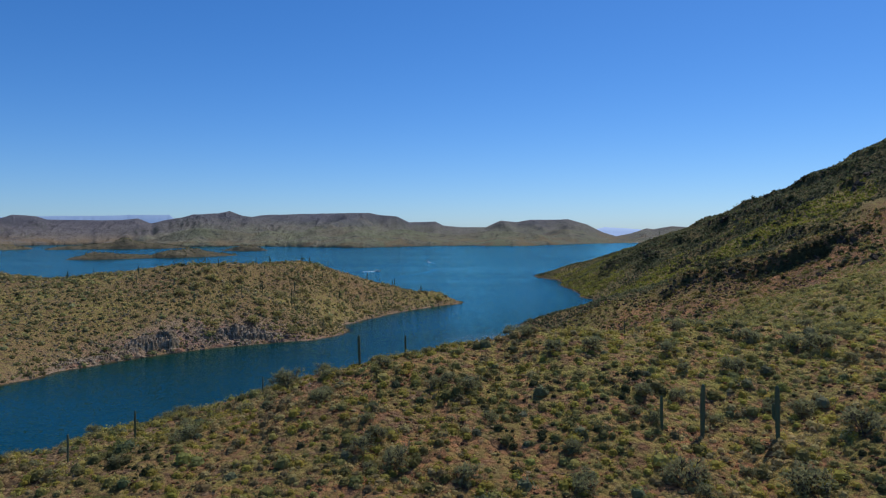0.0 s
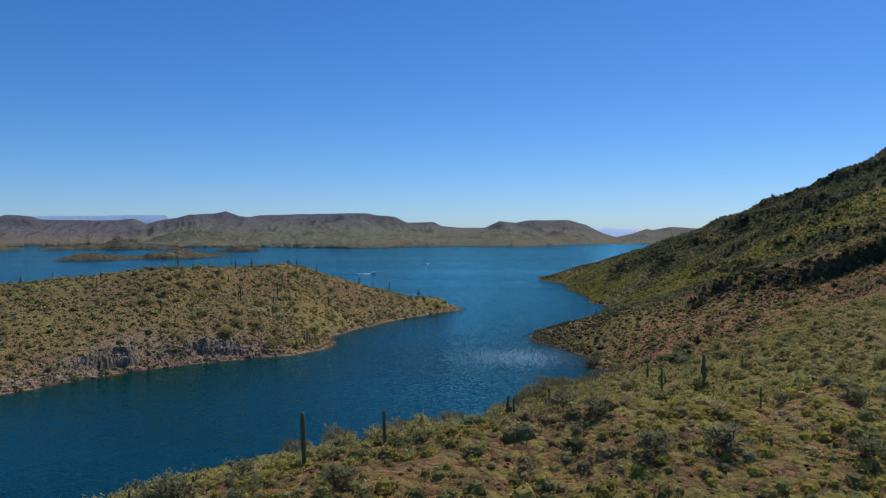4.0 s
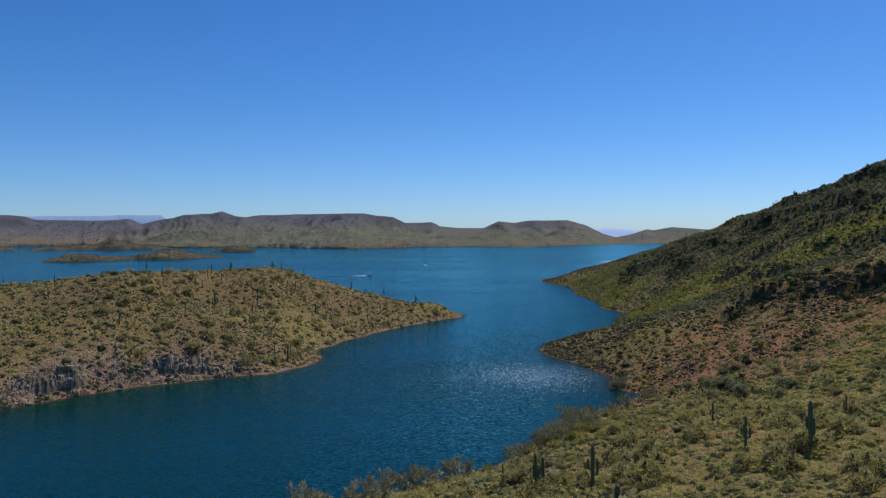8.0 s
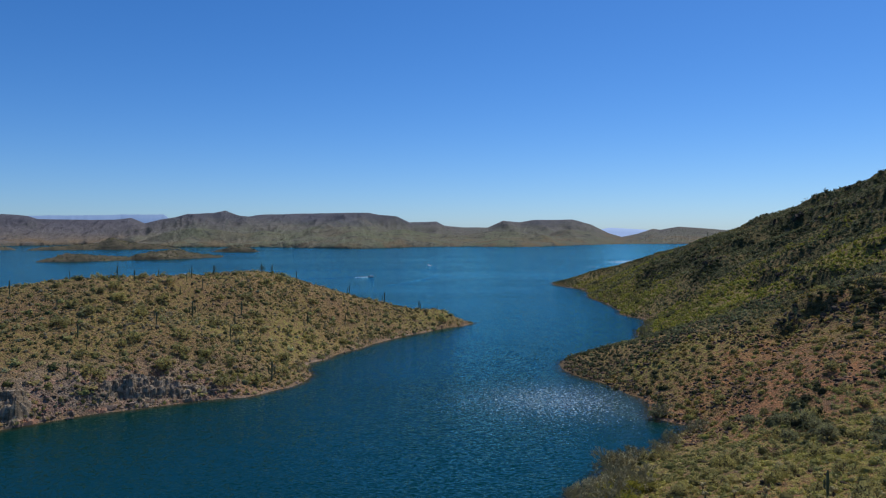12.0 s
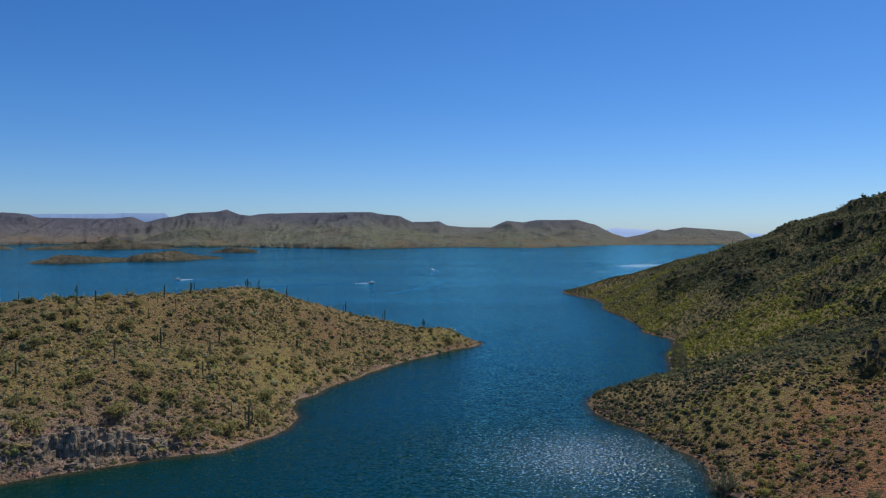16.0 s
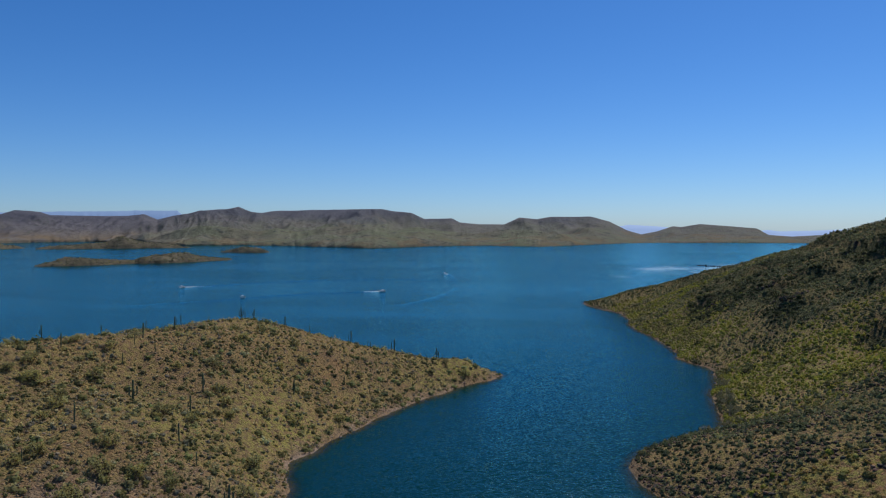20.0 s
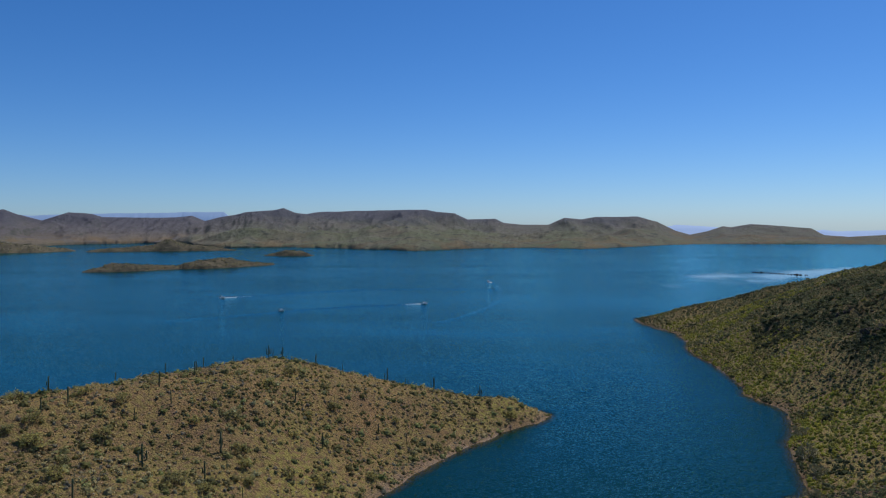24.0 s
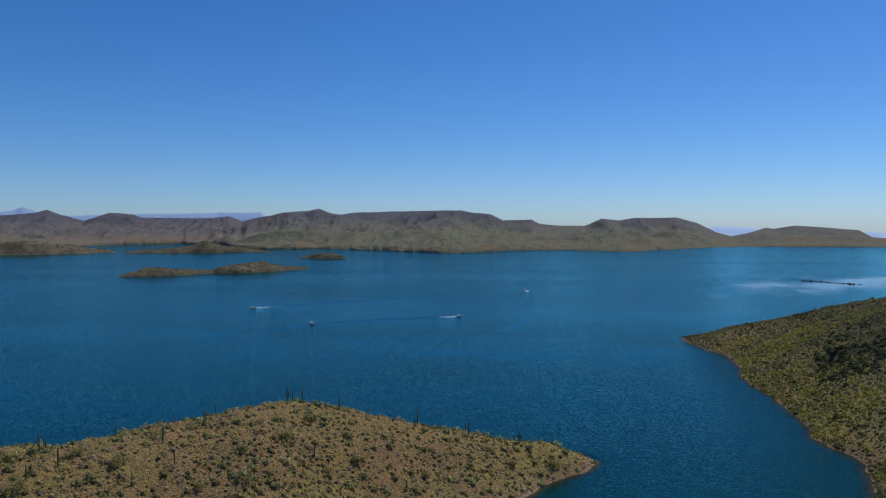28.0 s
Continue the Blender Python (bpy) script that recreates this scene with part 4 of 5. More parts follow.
# brush at the water's edge
p = spread(40, 140, 280, 810, 2.4, 55, lambda x, y, z, d: 0.75 * (d < 4.5) * in_patches(x, y, 9, 0.35, 0.6, 15))
stuff("shore_shrubs", strew("shore_shrubs", p, 0.6 + 0.9 * rng.random(len(p)) ** 1.5, MID_TUFTS, palette(len(p), 56, (4, DARK_GREEN), (4, OLIVE), (2, GREY)), 57, (0.8, 1.2)), LEAVES,
      "dark olive bushes along the water's edge below the hill", "shrubs")
p = spread(-140, 30, 240, 500, 2.6, 58, lambda x, y, z, d: 0.5 * (d < 4.0) * in_patches(x, y, 9, 0.4, 0.6, 25))
stuff("shore_shrubs", strew("shore_shrubs", p, 0.4 + 0.7 * rng.random(len(p)) ** 1.5, MID_TUFTS, palette(len(p), 59, (2, DARK_GREEN), (5, OLIVE), (2, STRAW)), 60, (0.8, 1.2)), LEAVES,
      "olive bushes along the shore of the peninsula", "shrubs")
# islets and far strips
for land, share, big in ((ISLES[0], 0.55, 1.8), (ISLES[1], 0.5, 2.0), (STRIPS[0], 0.7, 3.0), (STRIPS[1], 0.6, 2.6)):
    q = land[land[:, 2] > 1.2]
    q = q[np.random.default_rng(len(q)).random(len(q)) < share]
    stuff("islet_shrubs", strew("islet_shrubs", q, big * rng.uniform(0.5, 1.2, len(q)), FAR_TUFTS,
          palette(len(q), 23, (4, OLIVE), (4, DARK_GREEN), (1, GREY)), 24), LEAVES, "dark shrubs dotted over low rocky land in the lake", "shrubs")


# ---- stones ----------------------------------------------------------------
def stone_material(name, dark, light, bands=0.0):
    n = Nodes(name)
    col = n.mix(n.ramp(n.noise(0.8, 7, 0.65), 0.3, 0.7), dark, light)
    col = n.mix(n.ramp(n.noise(0.12, 4), 0.45, 0.7, 0.0, 0.5), col, tuple(c * 0.5 for c in dark))
    tint = n.attribute("tint").outputs["Color"]
    if bands:
        col = n.mix(1.0, col, tint, "MULTIPLY")
    n.bump(n.noise(0.3, 8, 0.7), 0.9, 0.15)
    return n.finish(col, 0.95, 0.05)


def ledge_material():
    n = Nodes("bank_ledge_rock")
    col = n.mix(n.ramp(n.noise(1.2, 7, 0.65), 0.35, 0.65), (0.10, 0.075, 0.048), (0.35, 0.265, 0.175))
    cells = n.add("ShaderNodeTexVoronoi", Scale=0.7, Vector=n.place())
    tone = n.add("ShaderNodeSeparateColor")
    n.tree.links.new(cells.outputs["Color"], tone.inputs[0])
    col = n.mix(n.ramp(tone.outputs[0], 0.62, 0.75, 0.0, 0.55), col, (0.42, 0.33, 0.235))
    height = n.add("ShaderNodeSeparateXYZ", Vector=n.place()).outputs[2]
    rusty = n.math("MULTIPLY", n.ramp(height, 1.7, 0.9), n.ramp(n.noise(7.0, 4), 0.40, 0.55))
    col = n.mix(n.math("MULTIPLY", rusty, 0.85), col, (0.44, 0.225, 0.13))
    layers = n.add("ShaderNodeMapping", Vector=n.place())
    layers.inputs["Scale"].default_value = (0.15, 0.15, 1.6)
    col = n.mix(n.ramp(n.noise(1.0, 5, 0.6, layers.outputs["Vector"]), 0.5, 0.7, 0.0, 0.6), col, (0.12, 0.09, 0.065))
    n.bump(n.noise(0.35, 8, 0.7), 0.9, 0.2)
    return n.finish(col, 0.95, 0.05)


BANK_ROCK = ledge_material()
GREY_ROCK = stone_material("grey_volcanic_rock", (0.12, 0.085, 0.062), (0.42, 0.29, 0.205))
DARK_ROCK = stone_material("dark_volcanic_rock", (0.04, 0.034, 0.027), (0.14, 0.108, 0.08))
LOOSE_ROCK = stone_material("loose_desert_stones", (0.5, 0.5, 0.5), (1.0, 1.0, 1.0), 1.0)

p = spread(-64, 80, 40, 101, 0.75, 25, lambda x, y, z, d: 0.25 + 0.6 * in_patches(x, y, 9, 0.42, 0.65, 70) + 0.5 * np.exp(-((x - 6) / 14) ** 2))
stuff("stones", strew("stones", p, 0.08 + 0.22 * rng.random(len(p)) ** 2.5, PEBBLES, palette(len(p), 26, (5, (0.26, 0.125, 0.055)), (1, (0.32, 0.22, 0.12)), (3, (0.15, 0.08, 0.042))), 27, (0.4, 0.8)),
      LOOSE_ROCK, "reddish and grey stones strewn over the knoll", "stones")
p = spread(-330, 30, 150, 525, 1.7, 28, lambda x, y, z, d: 0.25 + 0.5 * in_patches(x, y, 18, 0.45, 0.7, 90) + 0.5 * (d < 4))
stuff("stones", strew("stones", p, 0.16 + 0.42 * rng.random(len(p)) ** 2.5, PEBBLES, palette(len(p), 29, (5, (0.32, 0.225, 0.135)), (3, (0.42, 0.31, 0.195)), (2, (0.15, 0.105, 0.07))), 30, (0.4, 0.8)),
      LOOSE_ROCK, "tan and grey stones on the slopes and shore of the peninsula", "stones")
p = spread(20, 330, 200, 812, 2.8, 31, lambda x, y, z, d: np.clip(0.2 + 0.4 * in_patches(x, y, 20, 0.5, 0.75, 10) + 0.6 * (d < 4), 0, 1) * (x < 0.66 * (y - 100) + 70))
stuff("stones", strew("stones", p, 0.2 + 0.6 * rng.random(len(p)) ** 2.5, PEBBLES, palette(len(p), 32, (3, (0.18, 0.12, 0.065)), (2, (0.12, 0.095, 0.055)), (2, (0.075, 0.065, 0.04))), 33, (0.5, 0.9)),
      LOOSE_ROCK, "dark and reddish stones on the long hillside and its shore", "stones")

# boulders along the rocky bank of the peninsula
BOULDERS = [stone_shape(60 + k, 2) for k in range(6)]
boulder_meshes = [mesh_of("boulder", v, f) for v, f, _ in BOULDERS]
rng = np.random.default_rng(41)
BANK = [(-128, 244), (-112, 270), (-101, 284), (-92, 293), (-80, 303), (-66, 313), (-52, 318)]
for i in range(80):
    u = rng.uniform(0, len(BANK) - 1.001)
    (ax, ay), (bx, by) = BANK[int(u)], BANK[int(u) + 1]
    inland = abs(rng.normal(0.8, 4.0))
    x, y = ax + (bx - ax) * (u % 1) - 0.62 * inland, ay + (by - ay) * (u % 1) + 0.78 * inland
    z = max(float(ground_z([x], [y])[0][0]), -0.3)
    s = 0.35 + 1.0 * rng.random() ** 2.0
    ob = part("boulder", boulder_meshes[i % 6], GREY_ROCK)
    ob.matrix_world = Matrix.LocRotScale((x, y, z - 0.25 * s), Euler((rng.normal(0, 0.25), rng.normal(0, 0.25), rng.normal(0.75, 0.5))), (s * rng.uniform(1.0, 1.9), s * rng.uniform(0.6, 1.0), s * rng.uniform(0.5, 1.0)))
    tagged(ob, "angular grey boulder on the rocky bank by the water", "boulder", "boulders on the bank")


def shore_boulders(outline, first, last, count, seed, inside, stone, label, group):
    """Boulders half in the water along a stretch of shore."""
    rng = np.random.default_rng(seed)
    for i in range(count):
        u = rng.uniform(first, last - 0.001)
        (ax, ay), (bx, by) = outline[int(u)], outline[int(u) + 1]
        long = math.hypot(bx - ax, by - ay)
        off = rng.normal(0.6, 1.0)
        x, y = ax + (bx - ax) * (u % 1) + inside * off * (by - ay) / long, ay + (by - ay) * (u % 1) - inside * off * (bx - ax) / long
        z = max(float(ground_z([x], [y])[0][0]), -0.2)
        s = 0.25 + 0.7 * rng.random() ** 2.2
        ob = part("boulder", boulder_meshes[i % 6], None)
        ob.material_slots[0].link = "OBJECT"
        ob.material_slots[0].material = stone
        ob.matrix_world = Matrix.LocRotScale((x, y, z - 0.2 * s), Euler((rng.normal(0, 0.3), rng.normal(0, 0.3), rng.uniform(0, 6.28))), (s * rng.uniform(0.9, 1.6), s * rng.uniform(0.7, 1.1), s * rng.uniform(0.5, 0.9)))
        tagged(ob, label, "boulder", group)


shore_boulders(HOME_SHORE, 13, 35, 90, 520, 1, DARK_ROCK, "dark brown boulder at the water's edge below the hill", "boulders below the hill")
shore_boulders(PEN_SHORE, 11, 22, 36, 521, 1, GREY_ROCK, "pale grey-brown boulder on the shore of the peninsula", "boulders on the peninsula's shore")


def blocks(s, v, size_s, size_v, seed):
    """Rough blocks on a jittered grid: a value for each block and how near its edge is."""
    i, j = np.floor(s / size_s).astype(int), np.floor(v / size_v).astype(int)
    first, second, value = np.full(s.shape, 9.0), np.full(s.shape, 9.0), np.zeros(s.shape)
    for di in (-1, 0, 1):
        for dj in (-1, 0, 1):
            a, b = i + di, j + dj
            cx, cy = LATTICE[(a + seed) & 255, b & 255], LATTICE[(a + 91) & 255, (b + seed) & 255]
            dist = np.hypot(s / size_s - a - cx, v / size_v - b - cy)
            tone = LATTICE[(a * 3 + seed) & 255, (b * 5 + 17) & 255]
            second = np.minimum(second, np.maximum(dist, first))
            value = np.where(dist < first, tone, value)
            first = np.minimum(first, dist)
    return value, second - first


def rock_bank():
    """A broken, blocky cliff along the steep bank of the peninsula, with rusty slabs at its foot."""
    line = np.array(BANK, float)
    run = np.r_[0, np.cumsum(np.hypot(*np.diff(line, axis=0).T))]
    s, v = np.arange(0, run[-1], 0.3), np.arange(-2.0, 16, 0.27)
    S, V = np.meshgrid(s, v)
    X, Y = np.interp(S, run, line[:, 0]) - 0.62 * V, np.interp(S, run, line[:, 1]) + 0.78 * V
    ground_height, shore = ground_z(X, Y)
    ground_height, shore = ground_height.reshape(X.shape), shore.reshape(X.shape)
    big, big_edge = blocks(S, V, 4.2, 2.6, 5)
    small, small_edge = blocks(S + 0.5 * fbm(X, Y, 3, 2), V, 1.7, 1.2, 40)
    inland = shore + 1.7 * (big - 0.5) + 4.2 * fbm(S, 0.5 * V + 4, 8, 4) + 1.2 * fbm(X + 60, Y, 2.4, 3)
    tall = (0.2 + 0.7 * smooth(30, 42, S) * smooth(run[-1] - 8, run[-1] - 30, S)) * np.clip(0.85 + 1.7 * fbm(S, 0.3 * V, 12, 3), 0.3, 1.3)
    slab = 0.75 * smooth(0.1, 0.5, inland) + 0.5 * smooth(1.5, 1.8, inland)
    face = 5.2 * tall * (0.5 * smooth(2.2, 3.2, inland) + 0.3 * smooth(4.0, 5.2, inland) + 0.2 * smooth(6.0, 6.8, inland))
    rise = slab + face + 1.5 * tall * (big - 0.5) * smooth(1.5, 3, inland) + 0.8 * (small - 0.4) * smooth(0.2, 1.5, inland)
    rise = rise - 0.9 * smooth(0.16, 0.02, big_edge) * smooth(0.8, 2.5, inland) - 0.45 * smooth(0.16, 0.03, small_edge) * smooth(0.3, 1, inland)
    layer = rise / 1.25 + 1.4 * fbm(X, Y, 7, 3)
    rise = rise + 0.35 * fbm(X, Y, 1.1, 3) + 0.8 * smooth(1.0, 2.2, inland) * (smooth(0.35, 0.75, layer % 1.0) - layer % 1.0)
    keep = smooth(0, 8, S) * smooth(0, 10, run[-1] - S) * smooth(12.5, 7.5, V + 2.5 * fbm(X, Y, 6, 2))
    Z = np.where(shore > -0.2, (rise + 0.35 * np.minimum(ground_height, 2)) * keep + (ground_height - 0.7) * (1 - keep), -0.8)
    ob = part("rock_bank", mesh_of("rock_bank", np.c_[X.ravel(), Y.ravel(), Z.ravel()], grid_faces(len(s), len(v))), BANK_ROCK)
    return tagged(ob, "craggy grey rock cliff with rusty slabs along the peninsula's bank", "cliff", kind="structure")


rock_bank()
p = spread(-132, -40, 238, 345, 0.9, 43, lambda x, y, z, d: 0.4 * (d < 9) * np.exp(-((x + 90) / 40) ** 4))
stuff("bank_rocks", strew("bank_rocks", p, 0.18 + 0.6 * rng.random(len(p)) ** 2, PEBBLES, palette(len(p), 44, (3, (0.28, 0.20, 0.14)), (2, (0.14, 0.10, 0.075)), (2, (0.34, 0.19, 0.13))), 45, (0.5, 1.0)),
      LOOSE_ROCK, "broken grey and pinkish rock along the steep bank", "rocks")

p = spread(40, 150, 262, 400, 1.0, 49, lambda x, y, z, d: np.clip(0.7 * in_patches(x, y, 14, 0.4, 0.6, 5) + 0.4 * (d < 5), 0, 1))
stuff("stones", strew("stones", p, 0.2 + 0.6 * rng.random(len(p)) ** 2, PEBBLES, palette(len(p), 50, (4, (0.10, 0.08, 0.065)), (2, (0.20, 0.13, 0.085)), (1, (0.28, 0.17, 0.11))), 51, (0.5, 0.9)),
      LOOSE_ROCK, "dark brown rubble on the low spit by the cove", "stones")

# dark crags on the long hill
CRAGS = [(228, 585, 12), (226, 550, 12), (223, 515, 13), (220, 480, 12), (212, 448, 12), (205, 420, 11), (208, 398, 12), (224, 370, 13), (244, 352, 13), (110, 326, 7), (120, 314, 8), (130, 304, 9),
         (143, 299, 10), (157, 291, 11), (173, 292, 11), (148, 267, 9), (158, 252, 10), (168, 238, 9), (160, 517, 10), (168, 540, 9), (176, 575, 7), (156, 428, 8), (150, 392, 7), (176, 340, 9),
         (262, 560, 10), (258, 500, 10), (256, 460, 10), (155, 605, 7)]
for cx, cy, wide in CRAGS:
    cz = float(ground_z([cx], [cy])[0][0])
    crag = new("rock_outcrop")
    crag.location = (cx, cy, cz)
    tagged(crag, "dark weathered volcanic outcrop jutting from the hillside scrub", "rock outcrop", "outcrops on the hill")
    for k in range(13):
        dx, dy = rng.normal(0, wide * 0.3), rng.normal(0, wide * 0.2)
        dz = float(ground_z([cx + dx], [cy + dy])[0][0]) - cz
        s = wide * rng.uniform(0.05, 0.15)
        ob = part("rock", boulder_meshes[k % 6], None, crag)
        ob.location, ob.rotation_euler = (dx, dy, dz - 0.15 * s), rng.uniform(0, 6.28, 3)
        ob.scale = (s * rng.uniform(0.9, 1.5), s * rng.uniform(0.7, 1.1), s * rng.uniform(0.8, 1.3))
        ob.material_slots[0].link = "OBJECT"
        ob.material_slots[0].material = DARK_ROCK
# a reef of dark rocks far out on the bright water
reef = new("rock_reef")
reef.location = (450, 1370, 0)
tagged(reef, "line of dark low rocks breaking the lake surface", "reef")
for k in range(80):
    u = k / 79 - 0.5
    ob = part("rock", boulder_meshes[k % 6], None, reef)
    ob.location, ob.rotation_euler = (56 * u + rng.normal(0, 2), -80 * u + rng.normal(0, 3), 0.02), rng.uniform(0, 6.28, 3)
    s = rng.uniform(0.3, 0.85)
    ob.scale = (s * 2.4, s * 1.8, s * 0.5)
    ob.material_slots[0].link = "OBJECT"
    ob.material_slots[0].material = DARK_ROCK


# ---- saguaros --------------------------------------------------------------
def cactus_material():
    n = Nodes("saguaro_skin")
    rnd = n.add("ShaderNodeObjectInfo").outputs["Random"]
    col = n.mix(rnd, (0.085, 0.11, 0.05), (0.12, 0.135, 0.07))
    col = n.mix(n.ramp(n.noise(0.5, 5), 0.5, 0.75, 0.0, 0.6), col, (0.13, 0.11, 0.07))
    n.bump(n.noise(0.06, 4), 0.5, 0.03)
    return n.finish(col, 0.7, 0.25)


CACTUS = cactus_material()


def ribbed_tube(path, radii, ribs=13):
    """A fluted column along a path, with a rounded crown."""
    pts = [Vector(p) for p in path]
    rows, n = [], ribs * 2
    for i, (p, r) in enumerate(zip(pts, radii)):
        way = (pts[min(i + 1, len(pts) - 1)] - pts[max(i - 1, 0)]).normalized()
        side = way.cross(Vector((0.13, 1, 0.02))).normalized()
        other = way.cross(side)
        for k in range(n):
            a = 2 * math.pi * k / n
            rr = r * (1.0 if k % 2 else 0.84)
            rows.append(p + side * (rr * math.cos(a)) + other * (rr * math.sin(a)))
    faces = []
    for i in range(len(pts) - 1):
        for k in range(n):
            a, b = i * n + k, i * n + (k + 1) % n
            faces += [(a, b, b + n), (a, b + n, a + n)]
    top = len(rows)
    rows.append(pts[-1] + (pts[-1] - pts[-2]).normalized() * radii[-1] * 0.5)
    last = (len(pts) - 1) * n
    faces += [(last + k, last + (k + 1) % n, top) for k in range(n)]
    return mesh_of("saguaro", [v[:] for v in rows], faces, None, True)


def column(height, r):
    z = [-0.3, 0.0, 0.15, 0.4, 0.65, 0.82, 0.91, 0.96, 0.99]
    w = [0.8, 0.82, 0.9, 1.0, 1.05, 1.0, 0.92, 0.72, 0.42]
    return ribbed_tube([(0.02 * math.sin(3 * u), 0.015 * u, max(u, 0) * height + min(u, 0)) for u in z], [r * k for k in w])


def arm(start, turn, reach, rise, r):
    c, s = math.cos(turn), math.sin(turn)
    path = [(0, 0, 0), (0.45, 0, -0.02), (0.8, 0, 0.1), (1.0, 0, 0.4)]
    out = [(x * reach * c, x * reach * s, start + z * reach) for x, _, z in path]
    tip = out[-1]
    for u in (0.35, 0.7, 0.9, 0.97, 1.0):
        out.append((tip[0], tip[1], tip[2] + u * rise))
    return ribbed_tube(out, [r * k for k in (0.7, 0.8, 0.9, 1.0, 1.02, 1.0, 0.85, 0.62, 0.35)], 10)


def saguaro(label, height, r, arms):
    root = new("saguaro")
    tagged(root, label, "cactus", "saguaro cacti")
    part("trunk", column(height, r), CACTUS, root)
    for a in arms:
        part("arm", arm(*a), CACTUS, root)
    return root


# one of each build, five metres tall
SAGUAROS = {
    "plain": saguaro("tall single-stemmed green saguaro cactus on stony ground", 5, 0.225, []),
    "slim": saguaro("slender armless saguaro cactus standing among low shrubs", 5, 0.185, []),
    "one": saguaro("saguaro cactus with one short upturned arm", 5, 0.21, [(1.9, 0.3, 0.55, 1.2, 0.15)]),
    "two": saguaro("saguaro cactus with two upturned arms", 5, 0.215, [(1.7, 0.2, 0.6, 1.5, 0.15), (2.2, 3.4, 0.55, 0.9, 0.14)]),
    "many": saguaro("old saguaro cactus with a cluster of upturned arms", 5, 0.2, [(1.3, 0.2, 0.75, 1.9, 0.17), (1.7, 2.0, 0.7, 1.2, 0.16), (1.5, 3.5, 0.8, 1.7, 0.16), (2.1, 5.0, 0.6, 1.0, 0.15)]),
    "stub": saguaro("short thick young saguaro cactus", 5, 0.75, []),
}
# x, y, height
SAGUARO_PLACES = {
    "plain": [(26.2, 62.6, 5.0), (-7.6, 86.2, 3.9), (-2.0, 87.4, 2.7), (22.3, 62.2, 3.2), (-132.9, 412, 4.6), (-111.3, 374.0, 3.4), (-108.6, 381.2, 4.4), (-94.1, 402.1, 4.7),
             (-88.6, 348.5, 4.4), (-60.6, 423.4, 4.2), (-62.0, 456.6, 4.4), (-38.8, 473.2, 4.7), (-21.4, 476.7, 5.4), (-104.8, 328.7, 4.5)],
    "slim": [(-32.3, 78.8, 3.2), (-34.9, 68.6, 2.8), (-19.1, 84, 2.2), (12.8, 180.6, 3.2), (-13, 179.9, 2.2), (12.6, 211, 1.6), (-172, 378, 3.7), (-108.1, 404.3, 3.3), (-93.2,
             385.5, 3.4), (-93.8, 395.1, 3.1), (-101.5, 422.7, 3.4), (-87.9, 395.9, 3.9), (-89.8, 418.4, 3.5), (-93.0, 431.8, 3.7), (-65.5, 376.8, 3.2), (-84.5,
             435.8, 2.2), (-60.4, 393.2, 2.7), (-76.0, 451.8, 3.0), (-59.5, 370.6, 2.6), (-53.9, 464.0, 2.7), (-39.3, 470.2, 3.2), (-31.9, 472.6, 3.2), (-30.9,
             473.1, 3.0), (-22.8, 480.6, 3.9), (-3.3, 484.7, 2.9), (-1.7, 483.3, 2.2), (5.3, 483.7, 2.6), (-51.1, 436.4, 1.9), (-27.3, 434.5, 3.1), (-8.2, 479.4,
             2.4), (-119.1, 344.6, 3.2), (-128.6, 372.9, 3.3), (-99.8, 323.5, 2.9), (-88.8, 304.2, 2.0), (-91.2, 331.4, 3.0), (-80.5, 311.1, 2.7), (-91.1, 353.5,
             2.5), (-58.8, 345.8, 3.3), (-53.1, 337.1, 2.8), (-72.8, 345.6, 2.1)],
    "one": [(32.2, 60.4, 5.1), (49.4, 193.2, 3.9), (64.8, 180.7, 3.0), (-139.7, 354.7, 5), (17.8, 174.3, 4.8), (-117.3, 387.2, 4.2), (-89.6, 416.4, 4.3), (-68.7, 370.6, 4.9),
             (-72.4, 451.0, 4.3), (-36.1, 432.6, 3.6), (-65.6, 353.5, 4.6), (-97.3, 306.9, 4.3)],
    "two": [(16.7, 173.5, 5.6), (24, 171, 6.2), (51, 165, 6.6), (-172.1, 350.9, 4.9), (-69.8, 384.2, 5.4), (-49.1, 409.8, 4.9), (-4.1, 482.6, 4.8)],
    "many": [(45.8, 172.5, 4.6), (-77.3, 451.2, 4.7), (-83.4, 369.3, 6.1), (-47.7, 333.5, 5.9)],
    "stub": [(23.9, 157.8, 2.2), (36.0, 141.0, 1.0)],
}
SMALL_SAGUAROS = [(-135.8, 342.2, 4.4), (-167.8, 380, 2.4), (52.2, 369.4, 2.4), (25.6, 87.4, 1.9), (78.9, 368.9, 3.4), (150, 560, 4), (205, 640, 5), (260, 690, 4.5), (176, 700, 4),
             (230, 520, 5), (290, 640, 5), (310, 600, 5), (190, 740, 4.2), (246, 735, 4.2)]
SAGUARO_PLACES["slim"] = SAGUARO_PLACES["slim"] + SMALL_SAGUAROS


def stand(thing, places, seed, full, lift=0.0):
    """Stand copies of a thing on the ground; the thing itself takes the first place."""
    rng = np.random.default_rng(seed)
    for i, (x, y, size) in enumerate(places):
        z = float(ground_z([x], [y])[0][0]) + lift
        s = size / full
        m = Matrix.LocRotScale((x, y, z), Euler((rng.normal(0, 0.02), rng.normal(0, 0.02), rng.uniform(0, 6.28))), (s, s, s))
        if i == len(places) - 1:
            thing.matrix_basis = m
        else:
            copy_thing(thing, m)


for k, (build, places) in enumerate(SAGUARO_PLACES.items()):
    stand(SAGUAROS[build], places, 70 + k, 5.0)


